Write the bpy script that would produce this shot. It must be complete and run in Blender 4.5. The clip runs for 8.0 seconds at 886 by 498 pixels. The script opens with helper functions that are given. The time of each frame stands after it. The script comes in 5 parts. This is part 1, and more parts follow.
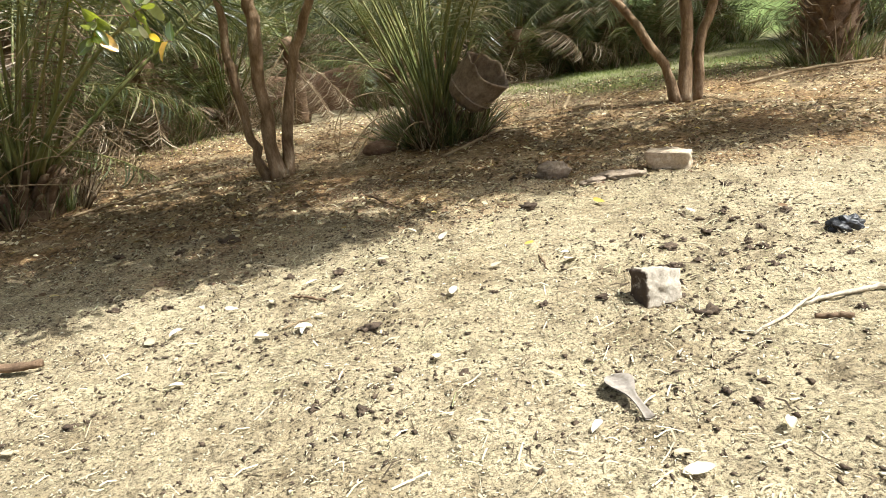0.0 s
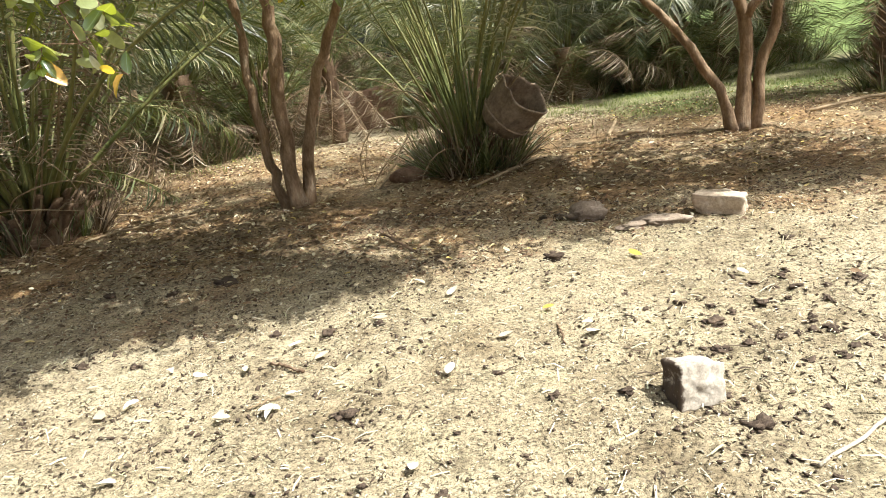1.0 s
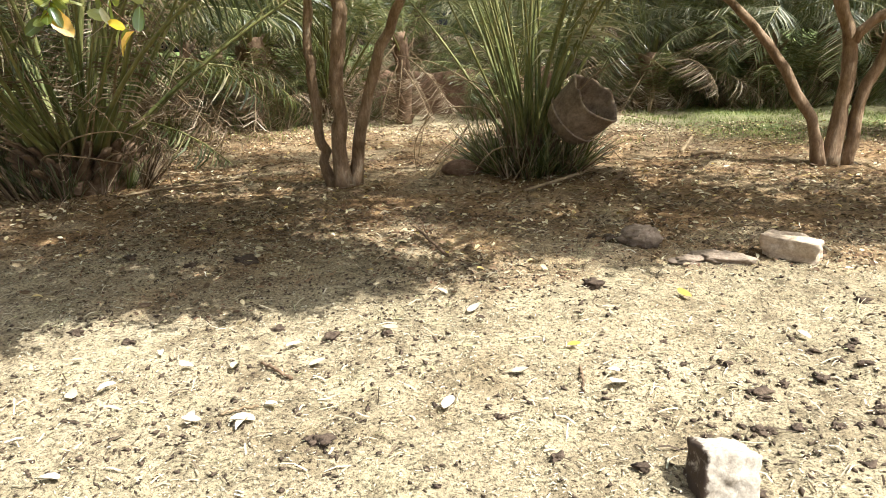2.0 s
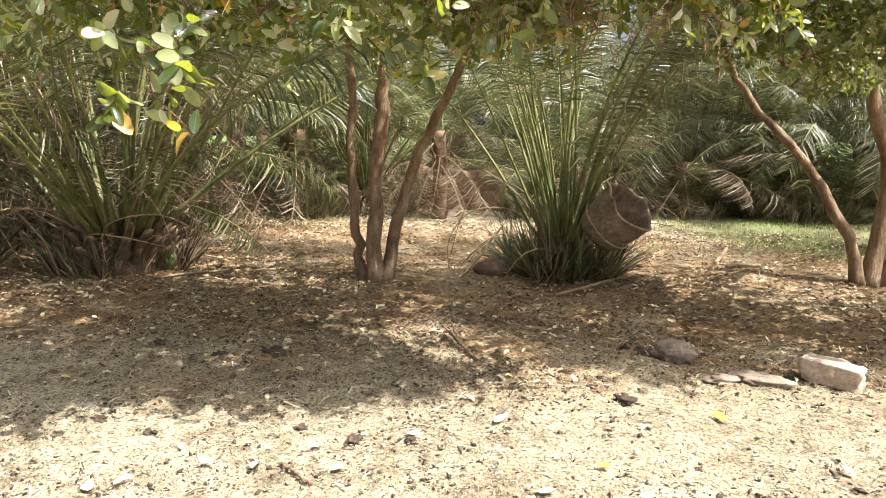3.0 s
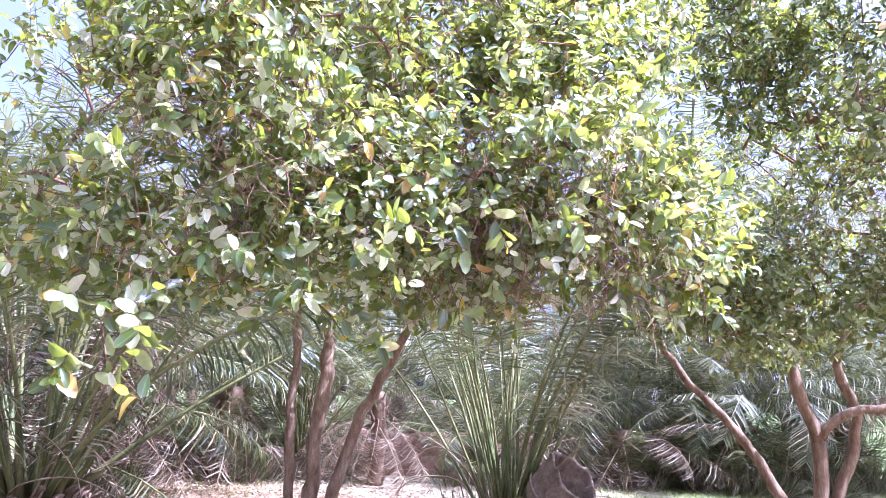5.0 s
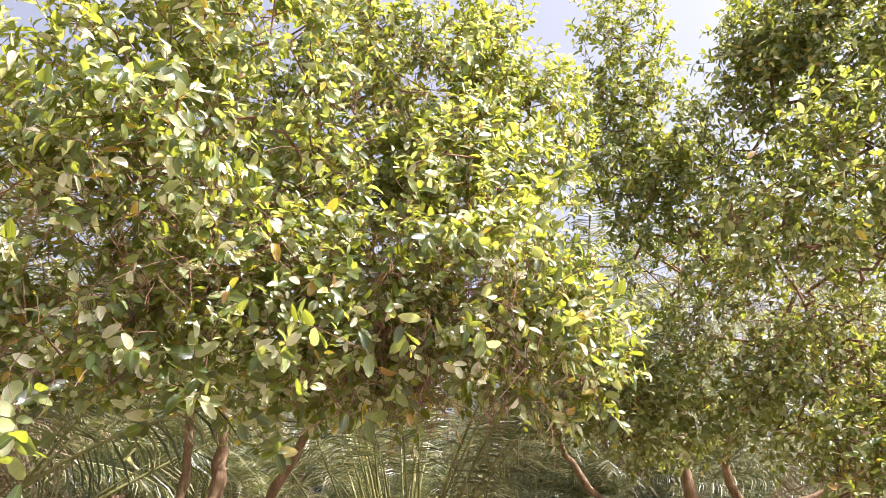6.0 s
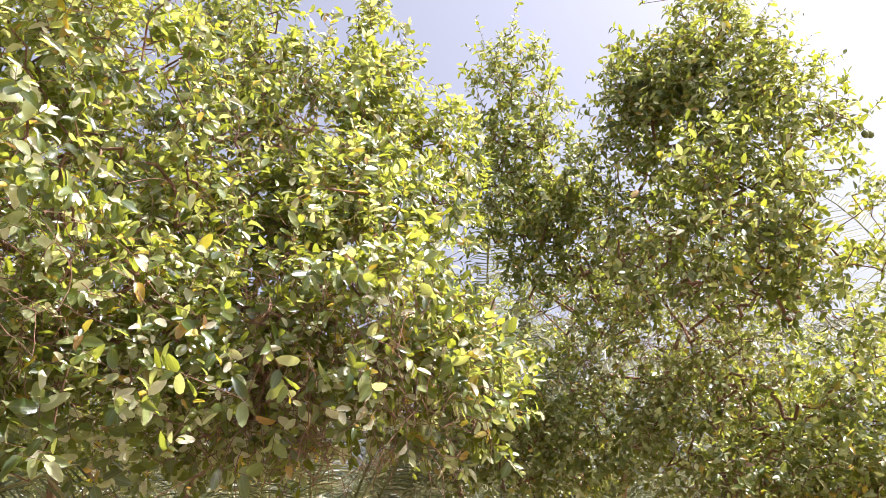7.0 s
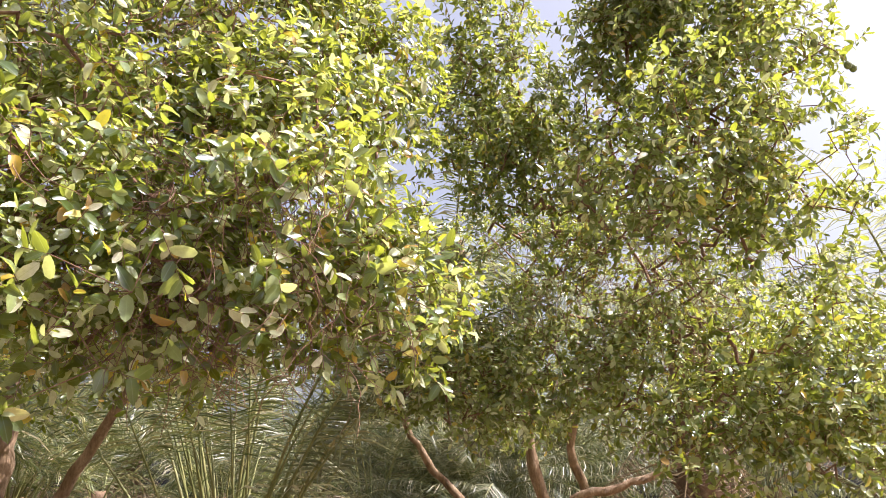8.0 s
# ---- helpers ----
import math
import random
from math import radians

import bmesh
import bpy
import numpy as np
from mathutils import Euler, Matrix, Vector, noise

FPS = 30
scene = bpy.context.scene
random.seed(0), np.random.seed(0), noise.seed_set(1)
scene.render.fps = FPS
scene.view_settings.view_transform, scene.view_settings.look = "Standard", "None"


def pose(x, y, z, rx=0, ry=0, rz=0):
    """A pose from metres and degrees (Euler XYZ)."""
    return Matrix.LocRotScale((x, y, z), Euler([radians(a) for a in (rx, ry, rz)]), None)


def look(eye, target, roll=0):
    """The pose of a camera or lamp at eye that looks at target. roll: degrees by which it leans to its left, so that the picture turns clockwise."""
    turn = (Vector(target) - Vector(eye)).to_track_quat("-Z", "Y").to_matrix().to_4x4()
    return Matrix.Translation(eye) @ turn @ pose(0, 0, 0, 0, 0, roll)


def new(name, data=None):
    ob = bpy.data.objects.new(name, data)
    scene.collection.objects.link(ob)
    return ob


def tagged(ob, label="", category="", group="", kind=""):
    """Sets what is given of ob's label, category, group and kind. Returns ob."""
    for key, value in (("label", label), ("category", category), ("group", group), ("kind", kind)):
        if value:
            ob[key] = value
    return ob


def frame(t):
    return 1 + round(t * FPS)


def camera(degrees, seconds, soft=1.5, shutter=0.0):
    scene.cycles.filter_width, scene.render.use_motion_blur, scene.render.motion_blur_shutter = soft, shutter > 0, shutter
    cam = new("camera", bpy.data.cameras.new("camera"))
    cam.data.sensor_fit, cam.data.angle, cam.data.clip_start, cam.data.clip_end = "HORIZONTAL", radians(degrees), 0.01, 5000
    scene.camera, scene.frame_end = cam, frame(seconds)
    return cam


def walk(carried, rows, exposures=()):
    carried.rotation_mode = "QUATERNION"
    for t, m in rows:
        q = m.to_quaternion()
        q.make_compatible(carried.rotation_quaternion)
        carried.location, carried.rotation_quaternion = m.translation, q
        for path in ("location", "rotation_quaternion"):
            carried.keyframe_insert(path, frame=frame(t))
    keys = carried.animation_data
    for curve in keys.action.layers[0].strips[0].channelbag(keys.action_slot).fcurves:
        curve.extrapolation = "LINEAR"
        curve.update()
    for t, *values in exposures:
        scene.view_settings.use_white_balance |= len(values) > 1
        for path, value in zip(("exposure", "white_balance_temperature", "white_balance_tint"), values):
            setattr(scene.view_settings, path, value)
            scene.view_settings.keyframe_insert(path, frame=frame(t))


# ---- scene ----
cam = camera(63.9, 8.0, soft=0.6)
PATH = [
    (0, (0.152, 0.154, 1.288), (-0.057, 2.052, 0.694), -8.9),
    (0.3, (0.253, 0.349, 1.285), (-0.103, 2.233, 0.716), -8.8),
    (0.4, (0.257, 0.402, 1.306), (-0.066, 2.287, 0.71), -10.4),
    (0.5, (0.26, 0.452, 1.313), (-0.114, 2.335, 0.749), -10.2),
    (1, (0.342, 0.764, 1.323), (-0.003, 2.659, 0.783), -8.5),
    (1.2, (0.358, 0.877, 1.305), (-0.041, 2.762, 0.769), -7.7),
    (2.3, (0.457, 1.183, 1.352), (-0.061, 3.029, 0.785), -1.2),
    (2.5, (0.432, 1.186, 1.368), (-0.091, 3.051, 0.871), -0.7),
    (3, (0.415, 1.169, 1.398), (-0.183, 3.052, 1.086), 0.6),
    (3.5, (0.403, 1.137, 1.43), (-0.218, 3.036, 1.353), 2.1),
    (4, (0.389, 1.109, 1.447), (-0.179, 3.022, 1.588), 2.0),
    (4.2, (0.385, 1.106, 1.446), (-0.142, 3.025, 1.642), 1.8),
    (5.3, (0.366, 1.091, 1.441), (-0.02, 2.99, 1.937), 2.3),
    (5.5, (0.374, 1.051, 1.459), (0.051, 2.945, 2.014), 2.2),
    (6, (0.38, 1.043, 1.451), (0.199, 2.914, 2.134), 1.5),
    (6.5, (0.371, 1.061, 1.469), (0.303, 2.928, 2.182), 0.5),
    (7, (0.447, 1.182, 1.462), (0.542, 3.012, 2.263), -2.1),
    (7.5, (0.631, 1.325, 1.447), (0.645, 3.168, 2.224), -2.3),
    (8, (0.662, 1.535, 1.389), (0.821, 3.414, 2.058), 0.3),
]
EXPOSURES = [
    (0.0, 0.98, 6000, 5), (1.2, 1.13, 6000, 7), (2.9, 1.38, 6000, 10), (3.5, 2.25, 4850, 27), (4.2, 2.35, 4600, 31),
    (5.3, 2.02, 4650, 41), (6.0, 1.64, 6050, 21), (8.0, 1.38, 6000, 21),
]
walk(cam, [(t, look(eye, target, roll)) for t, eye, target, roll in PATH], EXPOSURES)

# ---- sky and sun ----
SUN_DIR = Vector((0.55, -0.1, 0.83)).normalized()
world = bpy.data.worlds.new("world")
scene.world = world
world.use_nodes = True
wn = world.node_tree.nodes
sky = wn.new("ShaderNodeTexSky")
sky.sky_type, sky.sun_disc = "NISHITA", False
sky.sun_elevation = math.asin(SUN_DIR.z)
sky.sun_rotation = math.atan2(SUN_DIR.x, SUN_DIR.y)
sky.dust_density, sky.air_density, sky.ozone_density = 8.0, 1.0, 0.4
wn["Background"].inputs["Strength"].default_value = 0.098
# dust haze takes most of the blue out of the sky
haze = wn.new("ShaderNodeHueSaturation")
haze.inputs["Saturation"].default_value = 0.42
world.node_tree.links.new(sky.outputs[0], haze.inputs["Color"])
world.node_tree.links.new(haze.outputs[0], wn["Background"].inputs["Color"])
sun = new("sun", bpy.data.lights.new("sun", "SUN"))
sun.data.energy, sun.data.angle, sun.data.color = 5.0, radians(0.53), (1.0, 0.95, 0.86)
sun.matrix_world = look(SUN_DIR * 30, (0, 0, 0))

# ---- materials ----


def material(name):
    m = bpy.data.materials.new(name)
    m.use_nodes = True
    return m, m.node_tree.nodes, m.node_tree.links, m.node_tree.nodes["Principled BSDF"]


def ramp(nodes, stops, mode="LINEAR"):
    r = nodes.new("ShaderNodeValToRGB")
    r.color_ramp.interpolation = mode
    el = r.color_ramp.elements
    while len(el) < len(stops):
        el.new(0.5)
    for e, (p, c) in zip(el, stops):
        e.position, e.color = p, (*c, 1)
    return r


def noise_node(nodes, links, scale, detail=4, rough=0.6, coord="Object", stretch=None):
    tc = nodes.new("ShaderNodeTexCoord")
    n = nodes.new("ShaderNodeTexNoise")
    n.inputs["Scale"].default_value, n.inputs["Detail"].default_value, n.inputs["Roughness"].default_value = scale, detail, rough
    if stretch:
        mp = nodes.new("ShaderNodeMapping")
        mp.inputs["Scale"].default_value = stretch
        links.new(tc.outputs[coord], mp.inputs["Vector"])
        links.new(mp.outputs[0], n.inputs["Vector"])
    else:
        links.new(tc.outputs[coord], n.inputs["Vector"])
    return n


def mixer(nodes, links, fac, a, b, blend="MIX"):
    m = nodes.new("ShaderNodeMix")
    m.data_type, m.blend_type = "RGBA", blend
    for sock, v in ((m.inputs[0], fac), (m.inputs[6], a), (m.inputs[7], b)):
        if isinstance(v, (int, float)):
            sock.default_value = v
        elif isinstance(v, tuple):
            sock.default_value = (*v, 1)
        else:
            links.new(v, sock)
    return m.outputs[2]


def bump(nodes, links, bsdf, height, strength, dist):
    b = nodes.new("ShaderNodeBump")
    b.inputs["Strength"].default_value, b.inputs["Distance"].default_value = strength, dist
    links.new(height, b.inputs["Height"])
    links.new(b.outputs[0], bsdf.inputs["Normal"])


def rough_surface(name, stops, scale, fine, bumpy, dist, rough=0.9, stretch=None, spec=0.25):
    """A matt natural surface: colour at one scale, mottling and relief at a finer one."""
    m, n, l, b = material(name)
    a = noise_node(n, l, scale, 5, 0.65, stretch=stretch)
    r = ramp(n, stops)
    l.new(a.outputs["Fac"], r.inputs[0])
    f = noise_node(n, l, fine, 6, 0.7, stretch=stretch)
    g = ramp(n, [(0.3, (0.55, 0.52, 0.5)), (0.65, (1.1, 1.1, 1.1))])
    l.new(f.outputs["Fac"], g.inputs[0])
    col = mixer(n, l, 0.8, r.outputs[0], g.outputs[0], "MULTIPLY")
    l.new(col, b.inputs["Base Color"])
    b.inputs["Roughness"].default_value = rough
    b.inputs["Specular IOR Level"].default_value = spec
    bump(n, l, b, f.outputs["Fac"], bumpy, dist)
    return m


def leaf_material(name, stops, through_col, translucency=0.35, rough=0.42, single=False, vein=0.35, spec=0.5):
    """Leaves: each takes its own tone; pale midrib along the middle; some light passes through."""
    m, n, l, b = material(name)
    if single:
        src = n.new("ShaderNodeObjectInfo").outputs["Random"]
    else:
        src = n.new("ShaderNodeNewGeometry").outputs["Random Per Island"]
    r = ramp(n, stops)
    l.new(src, r.inputs[0])
    col = r.outputs[0]
    if vein:
        uv = n.new("ShaderNodeUVMap")
        sep = n.new("ShaderNodeSeparateXYZ")
        l.new(uv.outputs[0], sep.inputs[0])
        d = n.new("ShaderNodeMath")
        d.operation = "SUBTRACT"
        l.new(sep.outputs[1], d.inputs[0])
        d.inputs[1].default_value = 0.5
        ab = n.new("ShaderNodeMath")
        ab.operation = "ABSOLUTE"
        l.new(d.outputs[0], ab.inputs[0])
        rr = ramp(n, [(0.0, (1, 1, 1)), (0.05, (0, 0, 0))])
        l.new(ab.outputs[0], rr.inputs[0])
        k = n.new("ShaderNodeMath")
        k.operation = "MULTIPLY"
        l.new(rr.outputs[0], k.inputs[0])
        k.inputs[1].default_value = vein
        col = mixer(n, l, k.outputs[0], col, (0.32, 0.38, 0.16))
    nz = noise_node(n, l, 60, 3, 0.6)
    g = ramp(n, [(0.3, (0.75, 0.75, 0.72)), (0.7, (1.15, 1.15, 1.1))])
    l.new(nz.outputs["Fac"], g.inputs[0])
    col = mixer(n, l, 0.7, col, g.outputs[0], "MULTIPLY")
    l.new(col, b.inputs["Base Color"])
    b.inputs["Roughness"].default_value = rough
    b.inputs["Specular IOR Level"].default_value = spec
    t = n.new("ShaderNodeBsdfTranslucent")
    tc = mixer(n, l, 0.55, col, through_col)
    l.new(tc, t.inputs["Color"])
    mx = n.new("ShaderNodeMixShader")
    mx.inputs[0].default_value = translucency
    l.new(b.outputs[0], mx.inputs[1])
    l.new(t.outputs[0], mx.inputs[2])
    l.new(mx.outputs[0], n["Material Output"].inputs["Surface"])
    return m


# darkest and whitest stops also paint deep shade and sunlit glare, leaf by leaf
GUAVA = [(0.0, (0.014, 0.032, 0.008)), (0.28, (0.042, 0.076, 0.022)), (0.5, (0.125, 0.17, 0.06)), (0.68, (0.28, 0.315, 0.15)), (0.82, (0.47, 0.48, 0.32)), (0.935, (0.64, 0.61, 0.47)), (0.95, (0.58, 0.42, 0.03)), (0.98, (0.4, 0.21, 0.06)), (1.0, (0.2, 0.105, 0.05))]
M_LEAF = leaf_material("guava_leaf", GUAVA, (0.66, 0.7, 0.04), 0.42, 0.26, spec=0.7)
M_LEAF_ONE = leaf_material("guava_leaf_near", GUAVA[:6] + [(0.985, (0.5, 0.46, 0.1)), (1.0, (0.58, 0.42, 0.03))], (0.66, 0.7, 0.04), 0.42, 0.26, single=True, spec=0.7)
M_LEAF_FAR = leaf_material("guava_leaf_bright", [(0.0, (0.014, 0.03, 0.007)), (0.34, (0.045, 0.082, 0.022)), (0.6, (0.15, 0.205, 0.065)), (0.88, (0.46, 0.48, 0.3)), (0.945, (0.55, 0.53, 0.4)), (0.96, (0.5, 0.36, 0.04)), (1.0, (0.3, 0.17, 0.07))], (0.68, 0.72, 0.04), 0.37, 0.3, spec=0.65)
M_BARK = rough_surface("guava_bark", [(0.3, (0.12, 0.075, 0.043)), (0.45, (0.235, 0.152, 0.088)), (0.6, (0.33, 0.23, 0.145)), (0.75, (0.44, 0.36, 0.26))], 11, 60, 1.0, 0.018, 0.8, stretch=(1, 1, 0.35))
M_TWIG = rough_surface("guava_twig", [(0.3, (0.1, 0.048, 0.03)), (0.55, (0.22, 0.125, 0.078)), (0.75, (0.33, 0.24, 0.165))], 14, 60, 0.5, 0.004)
M_FRUIT = rough_surface("guava_fruit", [(0.3, (0.09, 0.12, 0.04)), (0.7, (0.15, 0.17, 0.05))], 20, 80, 0.3, 0.002, 0.5)
M_FROND = leaf_material("palm_leaflet", [(0.0, (0.018, 0.028, 0.011)), (0.45, (0.05, 0.066, 0.026)), (0.75, (0.13, 0.145, 0.058)), (1.0, (0.34, 0.28, 0.15))], (0.42, 0.46, 0.08), 0.24, 0.42, vein=0, spec=0.5)
M_FROND_BLUE = leaf_material("palm_leaflet_grey", [(0.0, (0.018, 0.027, 0.013)), (0.4, (0.065, 0.08, 0.04)), (0.68, (0.21, 0.22, 0.13)), (0.9, (0.44, 0.4, 0.28)), (1.0, (0.62, 0.56, 0.42))], (0.6, 0.6, 0.25), 0.34, 0.38, vein=0, spec=0.55)
M_DEAD = leaf_material("dry_palm_leaflet", [(0.0, (0.06, 0.038, 0.024)), (0.5, (0.16, 0.108, 0.07)), (0.8, (0.4, 0.3, 0.205)), (1.0, (0.7, 0.61, 0.48))], (0.5, 0.36, 0.18), 0.24, 0.55, vein=0, spec=0.3)
M_BROWNDEBRIS = leaf_material("brown_debris", [(0.0, (0.06, 0.042, 0.028)), (0.5, (0.17, 0.12, 0.078)), (0.85, (0.29, 0.215, 0.14)), (1.0, (0.42, 0.33, 0.22))], (0.3, 0.2, 0.08), 0.1, 0.8, vein=0, spec=0.2)
M_STALK = rough_surface("palm_stalk_green", [(0.3, (0.065, 0.088, 0.026)), (0.45, (0.16, 0.175, 0.054)), (0.6, (0.28, 0.255, 0.095)), (0.74, (0.4, 0.32, 0.165))], 7, 40, 0.3, 0.004, 0.5, stretch=(1, 1, 0.3), spec=0.4)
M_DRYSTALK = rough_surface("palm_stalk_dry", [(0.3, (0.2, 0.14, 0.08)), (0.6, (0.36, 0.27, 0.16)), (0.8, (0.48, 0.4, 0.27))], 6, 40, 0.5, 0.005, 0.8)
M_PALESTICK = rough_surface("bleached_stalk", [(0.3, (0.3, 0.24, 0.17)), (0.5, (0.46, 0.4, 0.3)), (0.8, (0.58, 0.52, 0.42))], 12, 60, 0.6, 0.004, 0.85)
M_SHEATH = rough_surface("grey_sheath", [(0.3, (0.18, 0.15, 0.12)), (0.6, (0.27, 0.235, 0.2)), (0.8, (0.36, 0.32, 0.28))], 14, 60, 0.6, 0.004, 0.8)
M_BOOT = rough_surface("palm_trunk_stub", [(0.3, (0.1, 0.065, 0.04)), (0.55, (0.2, 0.13, 0.08)), (0.8, (0.3, 0.22, 0.14))], 8, 50, 0.9, 0.012)
M_STRAW = leaf_material("straw_bits", [(0.0, (0.05, 0.036, 0.026)), (0.24, (0.13, 0.095, 0.065)), (0.4, (0.4, 0.34, 0.235)), (0.8, (0.55, 0.49, 0.36)), (0.93, (0.4, 0.4, 0.2)), (1.0, (0.66, 0.62, 0.53))], (0.4, 0.3, 0.14), 0.1, 0.8, vein=0, spec=0.2)
M_LITTER = leaf_material("fallen_leaves", [(0.0, (0.045, 0.03, 0.02)), (0.4, (0.12, 0.072, 0.045)), (0.62, (0.24, 0.15, 0.09)), (0.74, (0.54, 0.45, 0.28)), (0.92, (0.68, 0.61, 0.44)), (1.0, (0.6, 0.44, 0.12))], (0.45, 0.28, 0.08), 0.15, 0.7, vein=0.3, spec=0.25)
M_CRUMBLE = leaf_material("leaf_crumble", [(0.0, (0.055, 0.03, 0.02)), (0.5, (0.15, 0.082, 0.05)), (0.8, (0.25, 0.145, 0.088)), (0.94, (0.38, 0.25, 0.15)), (1.0, (0.5, 0.42, 0.27))], (0.3, 0.17, 0.06), 0.1, 0.8, vein=0, spec=0.2)
M_PALELEAF = leaf_material("bleached_leaf", [(0.0, (0.45, 0.38, 0.27)), (0.5, (0.58, 0.52, 0.41)), (1.0, (0.7, 0.65, 0.56))], (0.5, 0.4, 0.25), 0.1, 0.75, single=True, vein=0.2, spec=0.25)
M_YELLOWLEAF = leaf_material("yellow_leaf", [(0.0, (0.5, 0.3, 0.04)), (1.0, (0.62, 0.4, 0.06))], (0.5, 0.3, 0.04), 0.15, 0.6, single=True, vein=0.2)
M_GRASS = leaf_material("grass_blade", [(0.0, (0.06, 0.095, 0.022)), (0.5, (0.14, 0.185, 0.045)), (1.0, (0.36, 0.33, 0.15))], (0.4, 0.46, 0.07), 0.3, 0.55, vein=0)
M_CLOD = rough_surface("dark_clod", [(0.3, (0.06, 0.042, 0.03)), (0.6, (0.12, 0.085, 0.058)), (0.8, (0.22, 0.16, 0.11))], 14, 60, 1.0, 0.01, 0.95)
M_STONE = rough_surface("grey_stone", [(0.3, (0.2, 0.15, 0.105)), (0.6, (0.32, 0.25, 0.185)), (0.8, (0.47, 0.385, 0.29))], 9, 60, 1.0, 0.012, 0.9)
M_BRICK = rough_surface("worn_block", [(0.3, (0.4, 0.3, 0.21)), (0.6, (0.52, 0.42, 0.31)), (0.8, (0.62, 0.54, 0.43))], 8, 60, 0.6, 0.006, 0.92)
M_BLOCK = rough_surface("broken_concrete_dirt_and_shade", [(0.3, (0.28, 0.24, 0.19)), (0.55, (0.42, 0.37, 0.3)), (0.8, (0.52, 0.47, 0.39))], 9, 70, 0.6, 0.005, 0.92)


def dirty_shaded_side(m, edge):
    """Dirt and painted shade on a block's broken face, up to a ragged edge."""
    n, l = m.node_tree.nodes, m.node_tree.links
    b = n["Principled BSDF"]
    was = b.inputs["Base Color"].links[0].from_socket
    sep = n.new("ShaderNodeSeparateXYZ")
    l.new(n.new("ShaderNodeTexCoord").outputs["Object"], sep.inputs[0])
    wob = noise_node(n, l, 45, 4, 0.7)
    add = n.new("ShaderNodeMath")
    add.operation = "MULTIPLY_ADD"
    l.new(wob.outputs["Fac"], add.inputs[0])
    add.inputs[1].default_value = 0.05
    l.new(sep.outputs[0], add.inputs[2])
    r = ramp(n, [(0.0, (1, 1, 1)), (1.0, (0, 0, 0))])
    span = n.new("ShaderNodeMapRange")
    l.new(add.outputs[0], span.inputs[0])
    span.inputs[1].default_value, span.inputs[2].default_value = edge, edge + 0.01
    l.new(span.outputs[0], r.inputs[0])
    l.new(mixer(n, l, r.outputs[0], was, (0.08, 0.056, 0.04)), b.inputs["Base Color"])


dirty_shaded_side(M_BLOCK, -0.058)
M_PALESOIL = rough_surface("pale_soil_chips", [(0.3, (0.34, 0.3, 0.205)), (0.5, (0.48, 0.43, 0.31)), (0.7, (0.6, 0.55, 0.42))], 25, 120, 0.7, 0.003, 0.95, spec=0.15)
M_BUCKET = rough_surface("weathered_rubber", [(0.3, (0.14, 0.1, 0.07)), (0.5, (0.27, 0.2, 0.14)), (0.72, (0.43, 0.34, 0.245))], 7, 30, 0.8, 0.012, 0.75)
M_MUD = rough_surface("mud_wall", [(0.3, (0.16, 0.095, 0.06)), (0.6, (0.24, 0.15, 0.098)), (0.8, (0.36, 0.25, 0.175))], 2.2, 20, 0.9, 0.03, 0.95)
M_PLASTIC = rough_surface("black_plastic", [(0.3, (0.012, 0.012, 0.014)), (0.8, (0.03, 0.03, 0.035))], 10, 40, 0.5, 0.01, 0.35, spec=0.5)


